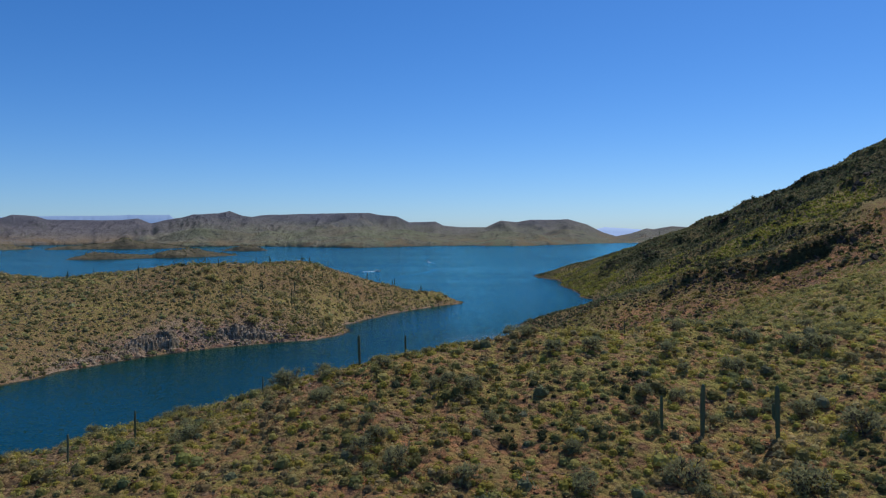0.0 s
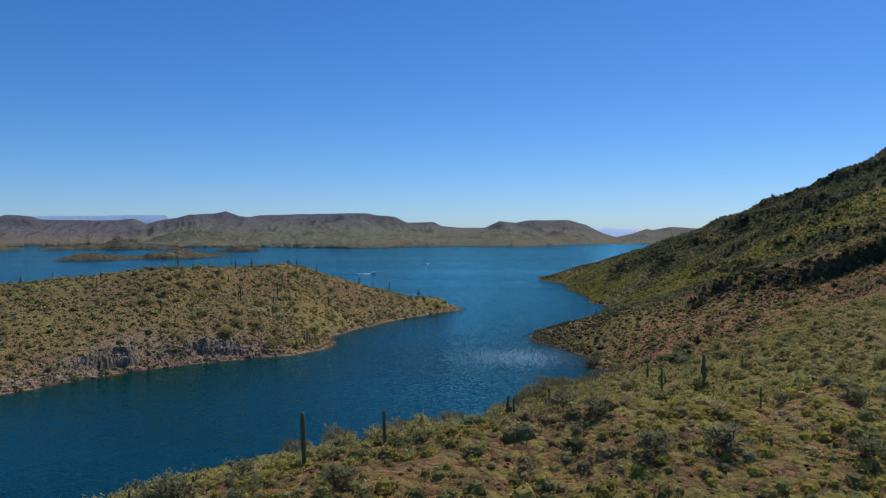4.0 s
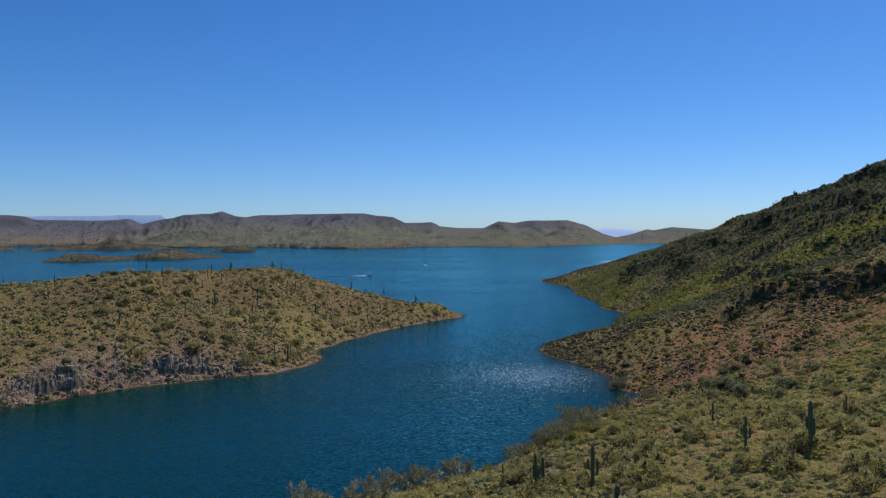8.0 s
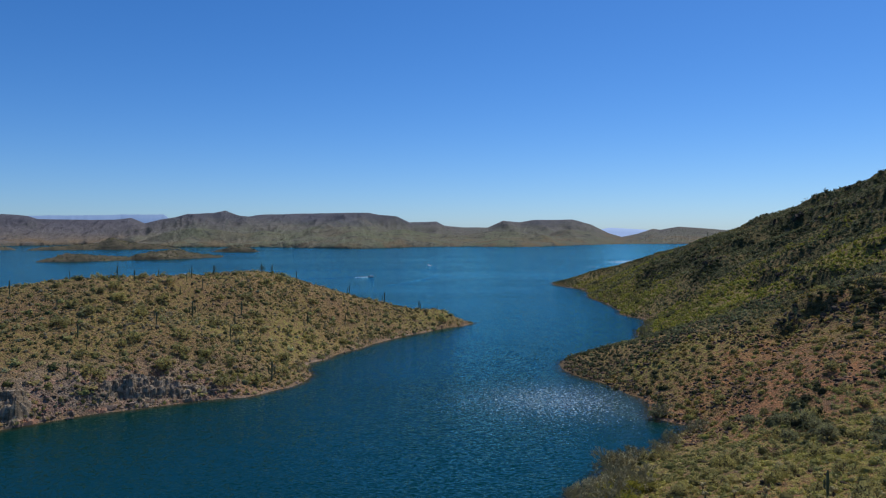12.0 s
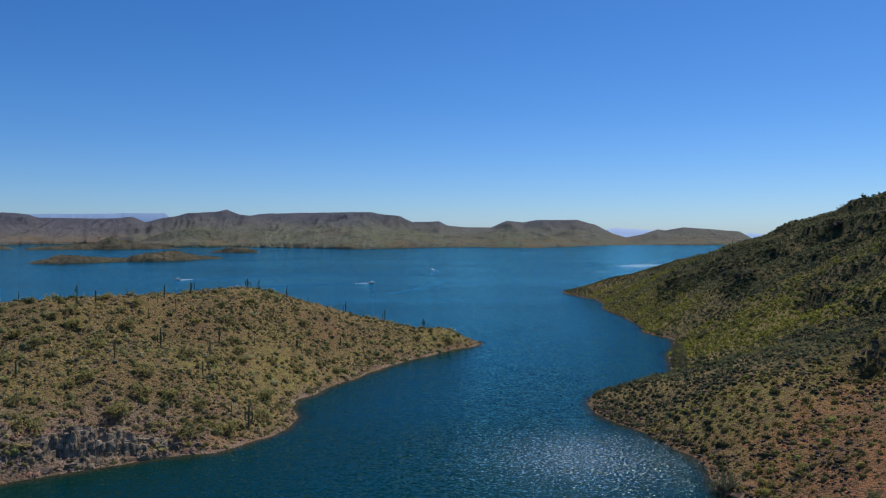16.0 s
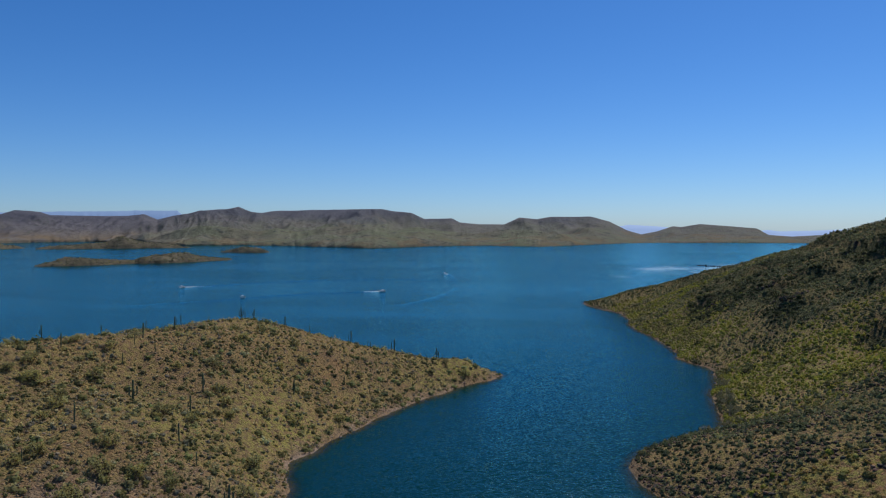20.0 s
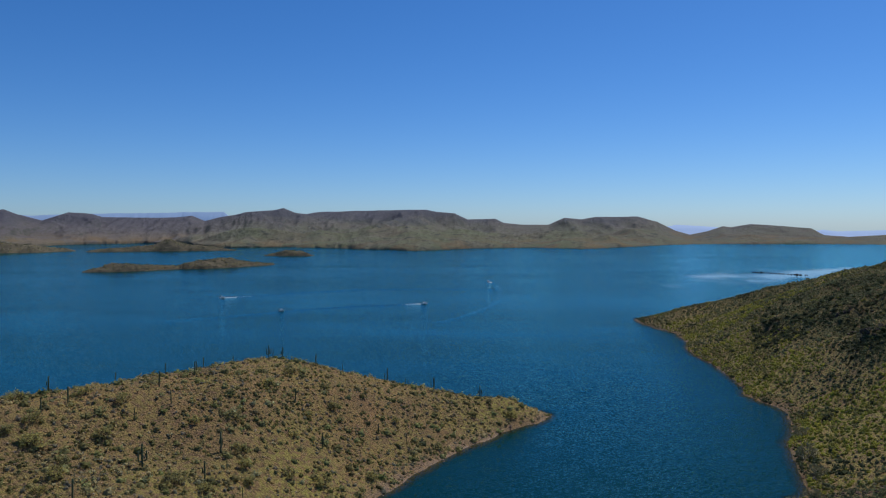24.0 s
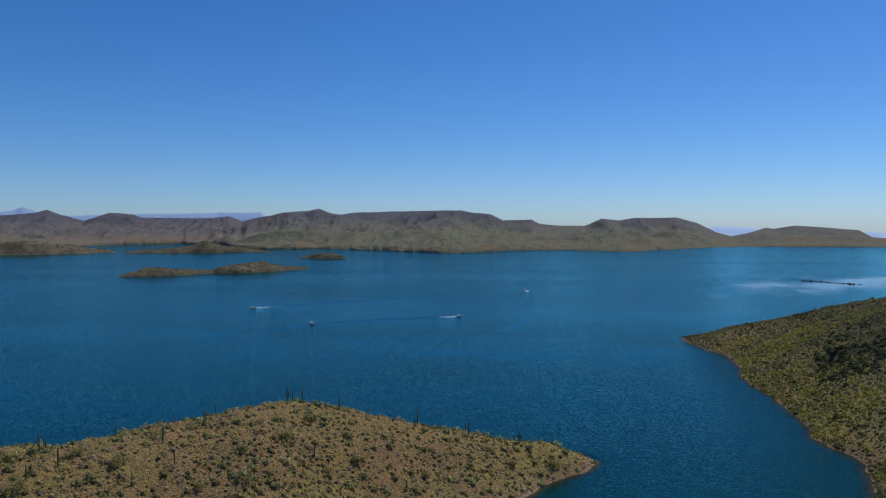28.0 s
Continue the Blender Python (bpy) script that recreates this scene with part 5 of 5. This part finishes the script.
# ---- larger shrubs and bare trees ------------------------------------------
def shrub_material(name, inner, outer):
    n = Nodes(name)
    rnd = n.add("ShaderNodeObjectInfo").outputs["Random"]
    col = n.mix(n.ramp(n.noise(0.7, 4), 0.35, 0.65), inner, outer)
    col = n.mix(n.math("MULTIPLY", rnd, 0.5), col, (0.24, 0.22, 0.11))
    return through_light(n, col, 0.5)


def bark_material(name, a, b):
    n = Nodes(name)
    return n.finish(n.mix(n.noise(0.2, 5), a, b), 0.9, 0.1)


CREOSOTE = shrub_material("creosote_leaves", (0.20, 0.21, 0.10), (0.42, 0.39, 0.18))
PALO_VERDE = shrub_material("palo_verde_leaves", (0.40, 0.36, 0.115), (0.62, 0.525, 0.18))
BARK = bark_material("grey_brown_bark", (0.07, 0.055, 0.04), (0.15, 0.12, 0.09))
BARE_BARK = bark_material("pale_grey_bare_twigs", (0.33, 0.29, 0.15), (0.44, 0.385, 0.21))


def limbs(rng, stems, height, spread_out, levels, thick, fine=4, thin=0.036):
    """Tapered stems that fork: the tips, the thick limbs' mesh data and the thin twigs' mesh data."""
    wood_v, wood_f, twig_v, twig_f, tips = [], [], [], [], []

    def stick(a, b, ra, rb, out_v, out_f):
        way = (b - a).normalized()
        side = way.cross(Vector((0.3, 0.2, 0.9))).normalized()
        other = way.cross(side)
        base = len(out_v)
        for p, r in ((a, ra), (b, rb)):
            for k in range(3):
                ang = 2.1 * k
                out_v.append((p + side * r * math.cos(ang) + other * r * math.sin(ang))[:])
        for k in range(3):
            j = (k + 1) % 3
            out_f.extend([(base + k, base + j, base + 3 + j), (base + k, base + 3 + j, base + 3 + k)])

    def grow(at, way, length, r, level):
        end = at + way * length
        big = level > levels - 3
        stick(at, end, r, r * 0.6, wood_v if big else twig_v, wood_f if big else twig_f)
        if level == 0:
            tips.append(end)
            return
        for _ in range(3 if level > 1 else fine):
            turn = Vector(rng.normal(0, 0.55, 3)) + Vector((0, 0, 0.12))
            grow(at + way * length * rng.uniform(0.55, 1.0), (way + turn).normalized(), length * rng.uniform(0.6, 0.85), max(r * 0.6, thin), level - 1)

    for k in range(stems):
        a = 2 * math.pi * (k + rng.uniform(-0.3, 0.3)) / stems
        way = Vector((math.cos(a) * spread_out, math.sin(a) * spread_out, 1.0)).normalized()
        grow(Vector((0.06 * math.cos(a), 0.06 * math.sin(a), -0.15)), way, height * rng.uniform(0.32, 0.42), thick, levels)
    return wood_v, wood_f, twig_v, twig_f, tips


def leafy_shrub(name, label, category, group, seed, material, height=2.0, spread_out=0.75, per_tip=6, size=0.135):
    rng = np.random.default_rng(seed)
    wv, wf, tv, tf, tips = limbs(rng, 5, height, spread_out, 3, 0.05)
    root = new(name)
    tagged(root, label, category, group)
    part("stem", mesh_of("stem", wv + tv, wf + [tuple(i + len(wv) for i in f) for f in tf]), BARK, root)
    c = np.repeat(np.array([t[:] for t in tips]), per_tip, 0) + rng.normal(0, 0.17, (len(tips) * per_tip, 3))
    c[:, 2] = np.maximum(c[:, 2], 0.08)
    n = rng.normal(0, 1, c.shape) + (0, 0, 0.5)
    n /= np.linalg.norm(n, axis=1)[:, None]
    side = np.cross(n, rng.normal(0, 1, c.shape))
    side /= np.linalg.norm(side, axis=1)[:, None]
    s = size * rng.uniform(0.5, 1.4, len(c))[:, None]
    v = np.stack([c - side * s * 0.4, c + side * s * 0.4, c + np.cross(side, n) * s * 1.5], 1).reshape(-1, 3)
    part("crown", mesh_of("crown", v, np.arange(len(v)).reshape(-1, 3)), material, root)
    return root


def bare_tree(seed, label):
    rng = np.random.default_rng(seed)
    wv, wf, tv, tf, tips = limbs(rng, 7, 2.6, 1.0, 4, 0.11, 7, 0.02)
    root = new("leafless_tree")
    tagged(root, label, "tree", "leafless trees by the shore")
    part("trunk", mesh_of("trunk", wv, wf), BARE_BARK, root)
    part("canopy", mesh_of("canopy", tv, tf), BARE_BARK, root, "haze of fine pale grey bare twigs")
    return root


CREOSOTES = [leafy_shrub("creosote_bush", "many-stemmed dark olive creosote bush on stony soil", "shrub", "creosote bushes", 200 + k, CREOSOTE) for k in range(3)]
VERDES = [leafy_shrub("palo_verde", "rounded yellow-green palo verde bush with thin branches", "shrub", "palo verde bushes", 210 + k, PALO_VERDE, 2.0, 0.9) for k in range(3)]
WILLOW = shrub_material("willow_leaves", (0.26, 0.27, 0.03), (0.50, 0.42, 0.06))
WILLOWS = [leafy_shrub("willow_bush", "bright yellow-green willow bush at the water's edge", "shrub", "willows by the cove", 230 + k, WILLOW, 2.0, 0.8, 12, 0.15) for k in range(2)]
BARES = [bare_tree(220 + k, "leafless grey-twigged tree leaning over the shore") for k in range(2)]
# x, y, width
KNOLL_BUSHES = [(28, 77.9, 2.4), (33.5, 73.1, 2.8), (38.9, 81.4, 3), (41.4, 76.7, 2.8), (44.2, 76.2, 3.4), (51.7, 93.7, 2.8), (88.3, 149.8, 3.3), (19.9, 79.6, 2.7), (12.9, 84.9, 2.2), (5.2, 71.3, 2.6), (1.6, 72.9, 2.2),
                (6.8, 64.6, 1.9), (13.6, 58.9, 2.2), (-3.7, 60.8, 2), (22.5, 69.1, 2.1), (39.3, 59.2, 4), (30.8, 52.5, 3.8), (21.7, 54.7, 3.6), (13.3, 54.4, 2.4), (36.7, 64.9, 2.5), (-1.9, 57.4, 2.8), (-16.5, 85.7, 4.2), (-27.4, 81.4, 2.0), (0.8, 88.7, 1.7), (-12.2, 86.4, 2.4), (-31.7, 92.9, 2.6), (11.6, 90.0, 2.4)]
FLAT_BUSHES = [(-3.5, 118, 5.0), (0.5, 121, 5.4), (5, 119, 5.0), (9.5, 122, 5.2), (15, 121, 4.6), (-9, 121, 4.6), (-4.2, 170.2, 4.5), (35.8, 130, 4), (55.3, 185.2, 3.5), (51.6, 155.2, 4.5), (38.3, 164.7, 2.2), (18, 150.7, 2.9), (12.5, 163.1, 3.3), (6.8, 173.4, 3.1), (28.9, 152.5, 4.2), (55, 148.8, 4.5)]
FOOT_BUSHES = [(74, 221.8, 4), (74.2, 240.6, 4.5), (68.6, 240.9, 3.7), (70.2, 260.6, 4.2), (72.2, 250.8, 4.6), (74.4, 245.5, 5), (72.8, 235.5, 4.6), (81.1, 232.7, 4.8), (91.4, 240.7, 4), (58.2, 289.6, 3.4)]
PEN_BUSHES = [(-122.7, 380.9, 4.4), (-107.6, 387.3, 3.9), (-106.9, 363.1, 6.6), (-96.3, 374.7, 4.7), (-96.0, 354.1, 4.7), (-97.9, 360.5, 3.6), (-73.9, 364.3, 5.5), (-65.8, 387.4,
             5.6), (-60.2, 377.1, 4.5), (-71.4, 399.2, 4.7), (-96.1, 349.0, 3.8), (-66.7, 366.2, 4.5), (-80.2, 393.2, 4.3), (-62.6, 382.0, 4.3), (-68.8, 422.6, 5.3),
             (-55.1, 440.3, 3.8), (-66.9, 438.3, 3.7), (-50.6, 432.4, 4.7), (-45.5, 393.3, 5.2), (-53.5, 388.9, 4.5), (-34.0, 407.4, 4.9), (-17.4, 438.5, 3.7), (7.8,
             475.1, 5.1), (-5.8, 467.9, 3.7), (-31.9, 442.9, 3.4), (-56.7, 406.4, 3.6), (-56.3, 421.6, 3.5), (-92.0, 310.3, 6.8), (-75.9, 334.1, 5.6), (-77.5, 324.6,
             7.1), (-59.6, 321.2, 5.8), (-51.4, 328.0, 6.0), (-48.7, 357.0, 6.9), (-109.7, 346.4, 5.5), (-115.9, 349.0, 4.6), (-113.2, 363.6, 4.2), (-113.2, 333.9,
             6.1), (-90.0, 334.9, 5.3), (-68.9, 336.0, 5.0), (-92.8, 330.9, 3.9), (-99.4, 318.0, 4.5), (-61.1, 335.8, 4.4), (-46.0, 341.0, 4.8), (-77.6, 342.7, 4.8),
             (-103.3, 343.2, 3.9), (-98.2, 388.4, 4.3), (-111, 370.2, 5.5), (-133, 409, 3.5), (-128, 424, 4)]
BARE_PLACES = [(-17.8, 188.0, 7), (-9.4, 197, 6.2), (-4.8, 201, 5.6), (0.6, 203.3, 6.4), (7.4, 209.3, 5.8), (29.3, 220, 7), (34.4, 223.8, 6.3), (28.4, 226.6, 6.2), (34.3, 232, 6), (38, 246, 5.6), (59.5, 289.4, 5), (-26, 186, 5.5), (33.5, 147, 2.2), (20, 218, 5), (100, 437, 6), (96, 420, 5), (108, 462, 5), (77, 393, 3.6), (86, 400, 3.8)]


def dealt(things, places, seed, full):
    for k, thing in enumerate(things):
        mine = places[k::len(things)]
        if mine:
            stand(thing, mine, seed + k, full)


wild = np.random.default_rng(304)
MORE_KNOLL = [(x, y, s) for x, y, s in zip(wild.uniform(-50, 66, 80), wild.uniform(52, 100, 80), wild.uniform(1.0, 2.4, 80))]
dealt(CREOSOTES, KNOLL_BUSHES + FOOT_BUSHES + MORE_KNOLL, 300, 2.9)
wild = np.random.default_rng(305)
MORE_FLAT = [(x, y, s) for x, y, s in zip(wild.uniform(-45, 130, 320), wild.uniform(104, 290, 320), wild.uniform(1.8, 4.6, 320)) if ground_z([x], [y])[1][0] > 3 and x < 0.8 * y - 20]
BAND = [(x, y, s) for x, y, s in zip(wild.uniform(14, 66, 26), wild.uniform(146, 196, 26), wild.uniform(4.2, 6.0, 26))]
dealt(VERDES, BAND + FLAT_BUSHES + PEN_BUSHES + MORE_FLAT[:150], 310, 3.2)
COVE = [(-48, 172), (-30, 188), (-12, 198), (1, 207), (16, 217), (24, 231), (35, 250), (48, 260), (62, 279)]
wild = np.random.default_rng(306)
for (ax, ay), (bx, by) in zip(COVE[5:], COVE[6:]):
    for k in range(3):
        u, inland = wild.random(), wild.uniform(1.2, 5.5)
        x, y = ax + (bx - ax) * u + 0.55 * inland, ay + (by - ay) * u - 0.8 * inland
        if ground_z([x], [y])[1][0] > 0.4:
            BARE_PLACES.append((x, y, wild.uniform(3.5, 7.5)))
dealt(WILLOWS, [(31, 224, 4.6), (29.5, 226.5, 4.0), (33, 221, 4.2), (35.5, 226, 3.8), (27, 220, 3.4), (31, 216, 3.6), (38, 229, 3.8), (33, 229, 3.6), (36, 222, 3.4), (13, 211, 2.6)], 330, 3.0)
dealt(BARES, [(x, y, 1.2 * s) for x, y, s in BARE_PLACES], 320, 3.6)


# ---- cholla cacti ----------------------------------------------------------
def cholla_material():
    n = Nodes("cholla_spines")
    return n.finish(n.mix(n.noise(0.15, 4), (0.34, 0.26, 0.10), (0.52, 0.42, 0.20)), 0.8, 0.1)


CHOLLA = cholla_material()


def lobe(seed, length, r):
    """A spiny joint: a stubby spindle with jagged sides."""
    rng = np.random.default_rng(seed)
    v, f, n = [], [], 8
    for i, (u, w) in enumerate(((0, 0.5), (0.2, 0.95), (0.5, 1.1), (0.8, 0.9), (1, 0.45))):
        for k in range(n):
            a = 2 * math.pi * (k + 0.5 * (i % 2)) / n
            rr = r * w * rng.uniform(0.75, 1.3)
            v.append((rr * math.cos(a), rr * math.sin(a), u * length))
    for i in range(4):
        for k in range(n):
            a, b = i * n + k, i * n + (k + 1) % n
            f += [(a, b, b + n), (a, b + n, a + n)]
    v.append((0, 0, length * 1.06))
    f += [(4 * n + k, 4 * n + (k + 1) % n, len(v) - 1) for k in range(n)]
    return mesh_of("joint", v, f)


def cholla():
    root = new("cholla_cactus")
    tagged(root, "pale straw-coloured bushy cholla cactus with spiny joints", "cactus", "cholla cacti")
    part("trunk", lobe(500, 0.6, 0.09), BARK, root)
    rng = np.random.default_rng(501)
    for k in range(8):
        ob = part("joint", lobe(502 + k, rng.uniform(0.3, 0.5), 0.13), CHOLLA, root)
        ob.location = (0, 0, rng.uniform(0.35, 0.6))
        ob.rotation_euler = (rng.uniform(0.2, 1.0), 0, 2 * math.pi * k / 8)
    return root


wild = np.random.default_rng(510)
CHOLLA_PLACES = [(x, y, s) for x, y, s in zip(wild.normal(-91, 9, 60), wild.normal(362, 13, 60), wild.uniform(0.8, 1.5, 60)) if ground_z([x], [y])[1][0] > 4]
CHOLLA_PLACES += [(x, y, s) for x, y, s in zip(wild.normal(46, 7, 16), wild.normal(200, 12, 16), wild.uniform(0.9, 1.5, 16))]
stand(cholla(), CHOLLA_PLACES, 511, 1.0)


# ---- boats -----------------------------------------------------------------
def paint(name, colour, rough=0.3):
    n = Nodes(name)
    return n.finish(n.mix(n.ramp(n.noise(0.8, 3), 0.4, 0.7, 0.0, 0.2), colour, tuple(c * 0.8 for c in colour)), rough, 0.5)


WHITE_HULL, DARK_TRIM, GLASS_TINT = paint("white_gelcoat", (0.8, 0.8, 0.8)), paint("dark_trim", (0.03, 0.035, 0.05)), paint("tinted_windscreen", (0.02, 0.03, 0.04), 0.08)
FOAM = paint("white_foam", (0.75, 0.8, 0.82), 0.6)


def hull_mesh(length, beam, height):
    stations = [(-0.5, 0.9, 0.0), (-0.2, 1.0, 0.0), (0.15, 0.95, 0.02), (0.35, 0.65, 0.12), (0.46, 0.28, 0.25), (0.5, 0.02, 0.33)]
    v, f = [], []
    for x, w, sheer in stations:
        for yy, zz in ((-1, 1), (-0.85, 0.25), (0, -0.35), (0.85, 0.25), (1, 1), (0.6, 0.82), (-0.6, 0.82)):
            v.append((x * length, yy * w * beam / 2, (zz + sheer * (zz > 0)) * height))
    n = 7
    for i in range(len(stations) - 1):
        for k in range(n):
            a, b = i * n + k, i * n + (k + 1) % n
            f += [(a, b, b + n), (a, b + n, a + n)]
    f += [(0, k, k + 1) for k in range(1, n - 1)]
    return mesh_of("hull", v, f)


def block(name, x0, x1, y, z0, z1, slope=0.3):
    v = [(x0, -y, z0), (x1, -y, z0), (x1, y, z0), (x0, y, z0), (x0 + slope * 0.3, -y * 0.85, z1), (x1 - slope, -y * 0.85, z1), (x1 - slope, y * 0.85, z1), (x0 + slope * 0.3, y * 0.85, z1)]
    f = [(0, 3, 2, 1), (4, 5, 6, 7), (0, 1, 5, 4), (1, 2, 6, 5), (2, 3, 7, 6), (3, 0, 4, 7)]
    return mesh_of(name, v, f)


def motor_boat(label, x, y, heading, length=6.0):
    root = new("motor_boat")
    root.matrix_basis = pose(x, y, 0.1, 0, 0, heading)
    tagged(root, label, "boat", "boats on the lake")
    part("hull", hull_mesh(length, 2.4, 0.9), WHITE_HULL, root)
    cabin = part("cabin", block("cabin", -0.8, 1.5, 0.85, 0.7, 1.7, 0.6), WHITE_HULL, root)
    part("windscreen", block("windscreen", 1.0, 1.75, 0.78, 0.9, 1.5, 0.65), GLASS_TINT, cabin)
    part("canopy", block("canopy", -1.4, 1.0, 0.95, 2.0, 2.12, 0.1), WHITE_HULL, cabin)
    motor = part("outboard_motor", block("outboard_motor", -length / 2 - 0.5, -length / 2, 0.25, 0.5, 1.2, 0.1), DARK_TRIM, root)
    part("motor_leg", block("motor_leg", -length / 2 - 0.35, -length / 2 - 0.1, 0.1, -0.4, 0.55, 0.05), DARK_TRIM, motor)
    return root


def foam_trail(name, label, path, width, seed, grow, fade=3.0):
    """Broken foam along a wake: small flat flakes that thin out astern."""
    rng = np.random.default_rng(seed)
    v, f = [], []
    path = [Vector((*p, 0)) for p in path]
    total = len(path) - 1
    for i in range(170):
        u = rng.random() ** fade * total * 0.999
        a, b = path[int(u)], path[int(u) + 1]
        way = (b - a).normalized()
        side = Vector((-way.y, way.x, 0))
        p = a + (b - a) * (u % 1) + side * rng.normal(0, width * (0.3 + grow * u / total))
        s = rng.uniform(0.15, 0.5) * (1 - 0.6 * u / total)
        base = len(v)
        for k in range(5):
            ang = 1.2566 * k + rng.uniform(-0.3, 0.3)
            v.append((p.x + 1.8 * s * math.cos(ang) * abs(way.x) + s * math.cos(ang), p.y + s * math.sin(ang) * (1 + 1.8 * abs(way.y)), 0.03 + 0.04 * rng.random()))
        f.append(tuple(range(base, base + 5)))
    for i in range(60):                      # wash along the hull
        ang, off, base = rng.uniform(0, 6.28), rng.uniform(0.8, 1.1), len(v)
        way = (path[0] - path[1]).normalized()
        p = path[0] + way * 3.2 + way * 3.6 * off * math.cos(ang) + Vector((-way.y, way.x, 0)) * 1.5 * off * math.sin(ang)
        for k in range(5):
            v.append((p.x + 0.5 * math.cos(1.2566 * k), p.y + 0.5 * math.sin(1.2566 * k), 0.06 + 0.1 * rng.random()))
        f.append(tuple(range(base, base + 5)))
    for i in range(150):
        p = path[0] + (path[1] - path[0]).normalized() * rng.exponential(3.0) + Vector(rng.normal(0, 0.7, 3))
        s, h, base = rng.uniform(0.3, 0.8), abs(rng.normal(0, 0.12)), len(v)
        for k in range(5):
            ang = 1.2566 * k
            v.append((p.x + s * math.cos(ang), p.y + 0.5 * s * math.sin(ang), 0.08 + h + s * math.sin(ang) * 0.35))
        f.append(tuple(range(base, base + 5)))
    ob = part(name, mesh_of(name, v, f), FOAM)
    return tagged(ob, label, "wake", kind="stuff")


def wake_ridge(label, path, half, seed, lift=0.22):
    """The low double swell that a boat leaves: a ribbon of water with two crests, wider astern."""
    rng = np.random.default_rng(seed)
    pts = np.array(path, float)
    run = np.r_[0, np.cumsum(np.hypot(*np.diff(pts, axis=0).T))]
    u = np.arange(0, run[-1], 3.0)
    cx, cy = np.interp(u, run, pts[:, 0]), np.interp(u, run, pts[:, 1])
    for _ in range(6):
        cx[1:-1], cy[1:-1] = (cx[:-2] + 2 * cx[1:-1] + cx[2:]) / 4, (cy[:-2] + 2 * cy[1:-1] + cy[2:]) / 4
    tx, ty = np.gradient(cx), np.gradient(cy)
    long = np.hypot(tx, ty)
    across = np.array([1.0, 0.8, 0.6, 0.3, 0.0, -0.3, -0.6, -0.8, -1.0])
    crest = np.array([-0.15, 0.6, 1.0, 0.25, 0.1, 0.25, 1.0, 0.6, -0.15])
    wide = half * (0.6 + 0.9 * u / run[-1])
    high = lift * (1 - 0.6 * u / run[-1]) * (0.75 + 0.5 * rng.random(len(u)))
    V = np.stack([cx[:, None] - (ty / long * wide)[:, None] * across, cy[:, None] + (tx / long * wide)[:, None] * across, 0.03 + high[:, None] * crest], -1)
    ob = part("boat_wake", mesh_of("boat_wake", V.reshape(-1, 3), grid_faces(len(across), len(u)), np.tile(np.c_[np.ones(9), np.zeros(9), (0, 0.08, 0.16, 0.1, 0.04, 0.1, 0.16, 0.08, 0)], (len(u), 1)), True), WATER)
    return tagged(ob, label, "wake", kind="stuff")


motor_boat("white motor boat turning across the open lake", 0, 1192, 107)
motor_boat("white motor boat speeding along the lake", -282, 961, 193)
motor_boat("small white speedboat throwing spray on the lake", -62, 907, 14, 6.0)
motor_boat("small open boat drifting on the lake", -184, 842, 30, 4.5)
TURN = [(2, 1186), (7, 1160), (12, 1110), (14, 1046), (12, 954), (0, 883), (-18, 820), (-40, 770)]
SPEED = [(-278, 962), (-258, 980), (-208, 1032), (-150, 1069), (-65, 1084), (13, 1071)]
SHORT = [(-66, 906), (-88, 899), (-128, 883), (-164, 859), (-200, 820), (-260, 770)]
wake_ridge("curved swell trailing behind a turning boat", TURN, 1.5, 411, 0.2)
wake_ridge("long curved swell trailing behind a speeding boat", SPEED, 1.5, 412, 0.14)
wake_ridge("long low swell trailing behind a speedboat", SHORT, 1.5, 413, 0.14)
foam_trail("boat_wake", "curved white foam wake behind a boat", TURN[:5], 1.0, 401, 0.8, 3.0)
foam_trail("boat_wake", "straight white foam wake behind a speeding boat", [(-278, 962), (-268, 970), (-258, 980), (-240, 998)], 0.8, 402, 0.8)
foam_trail("boat_wake", "short white foam wake behind a speedboat", [(-66, 906), (-76, 903), (-88, 899), (-106, 892)], 0.8, 403, 0.8)
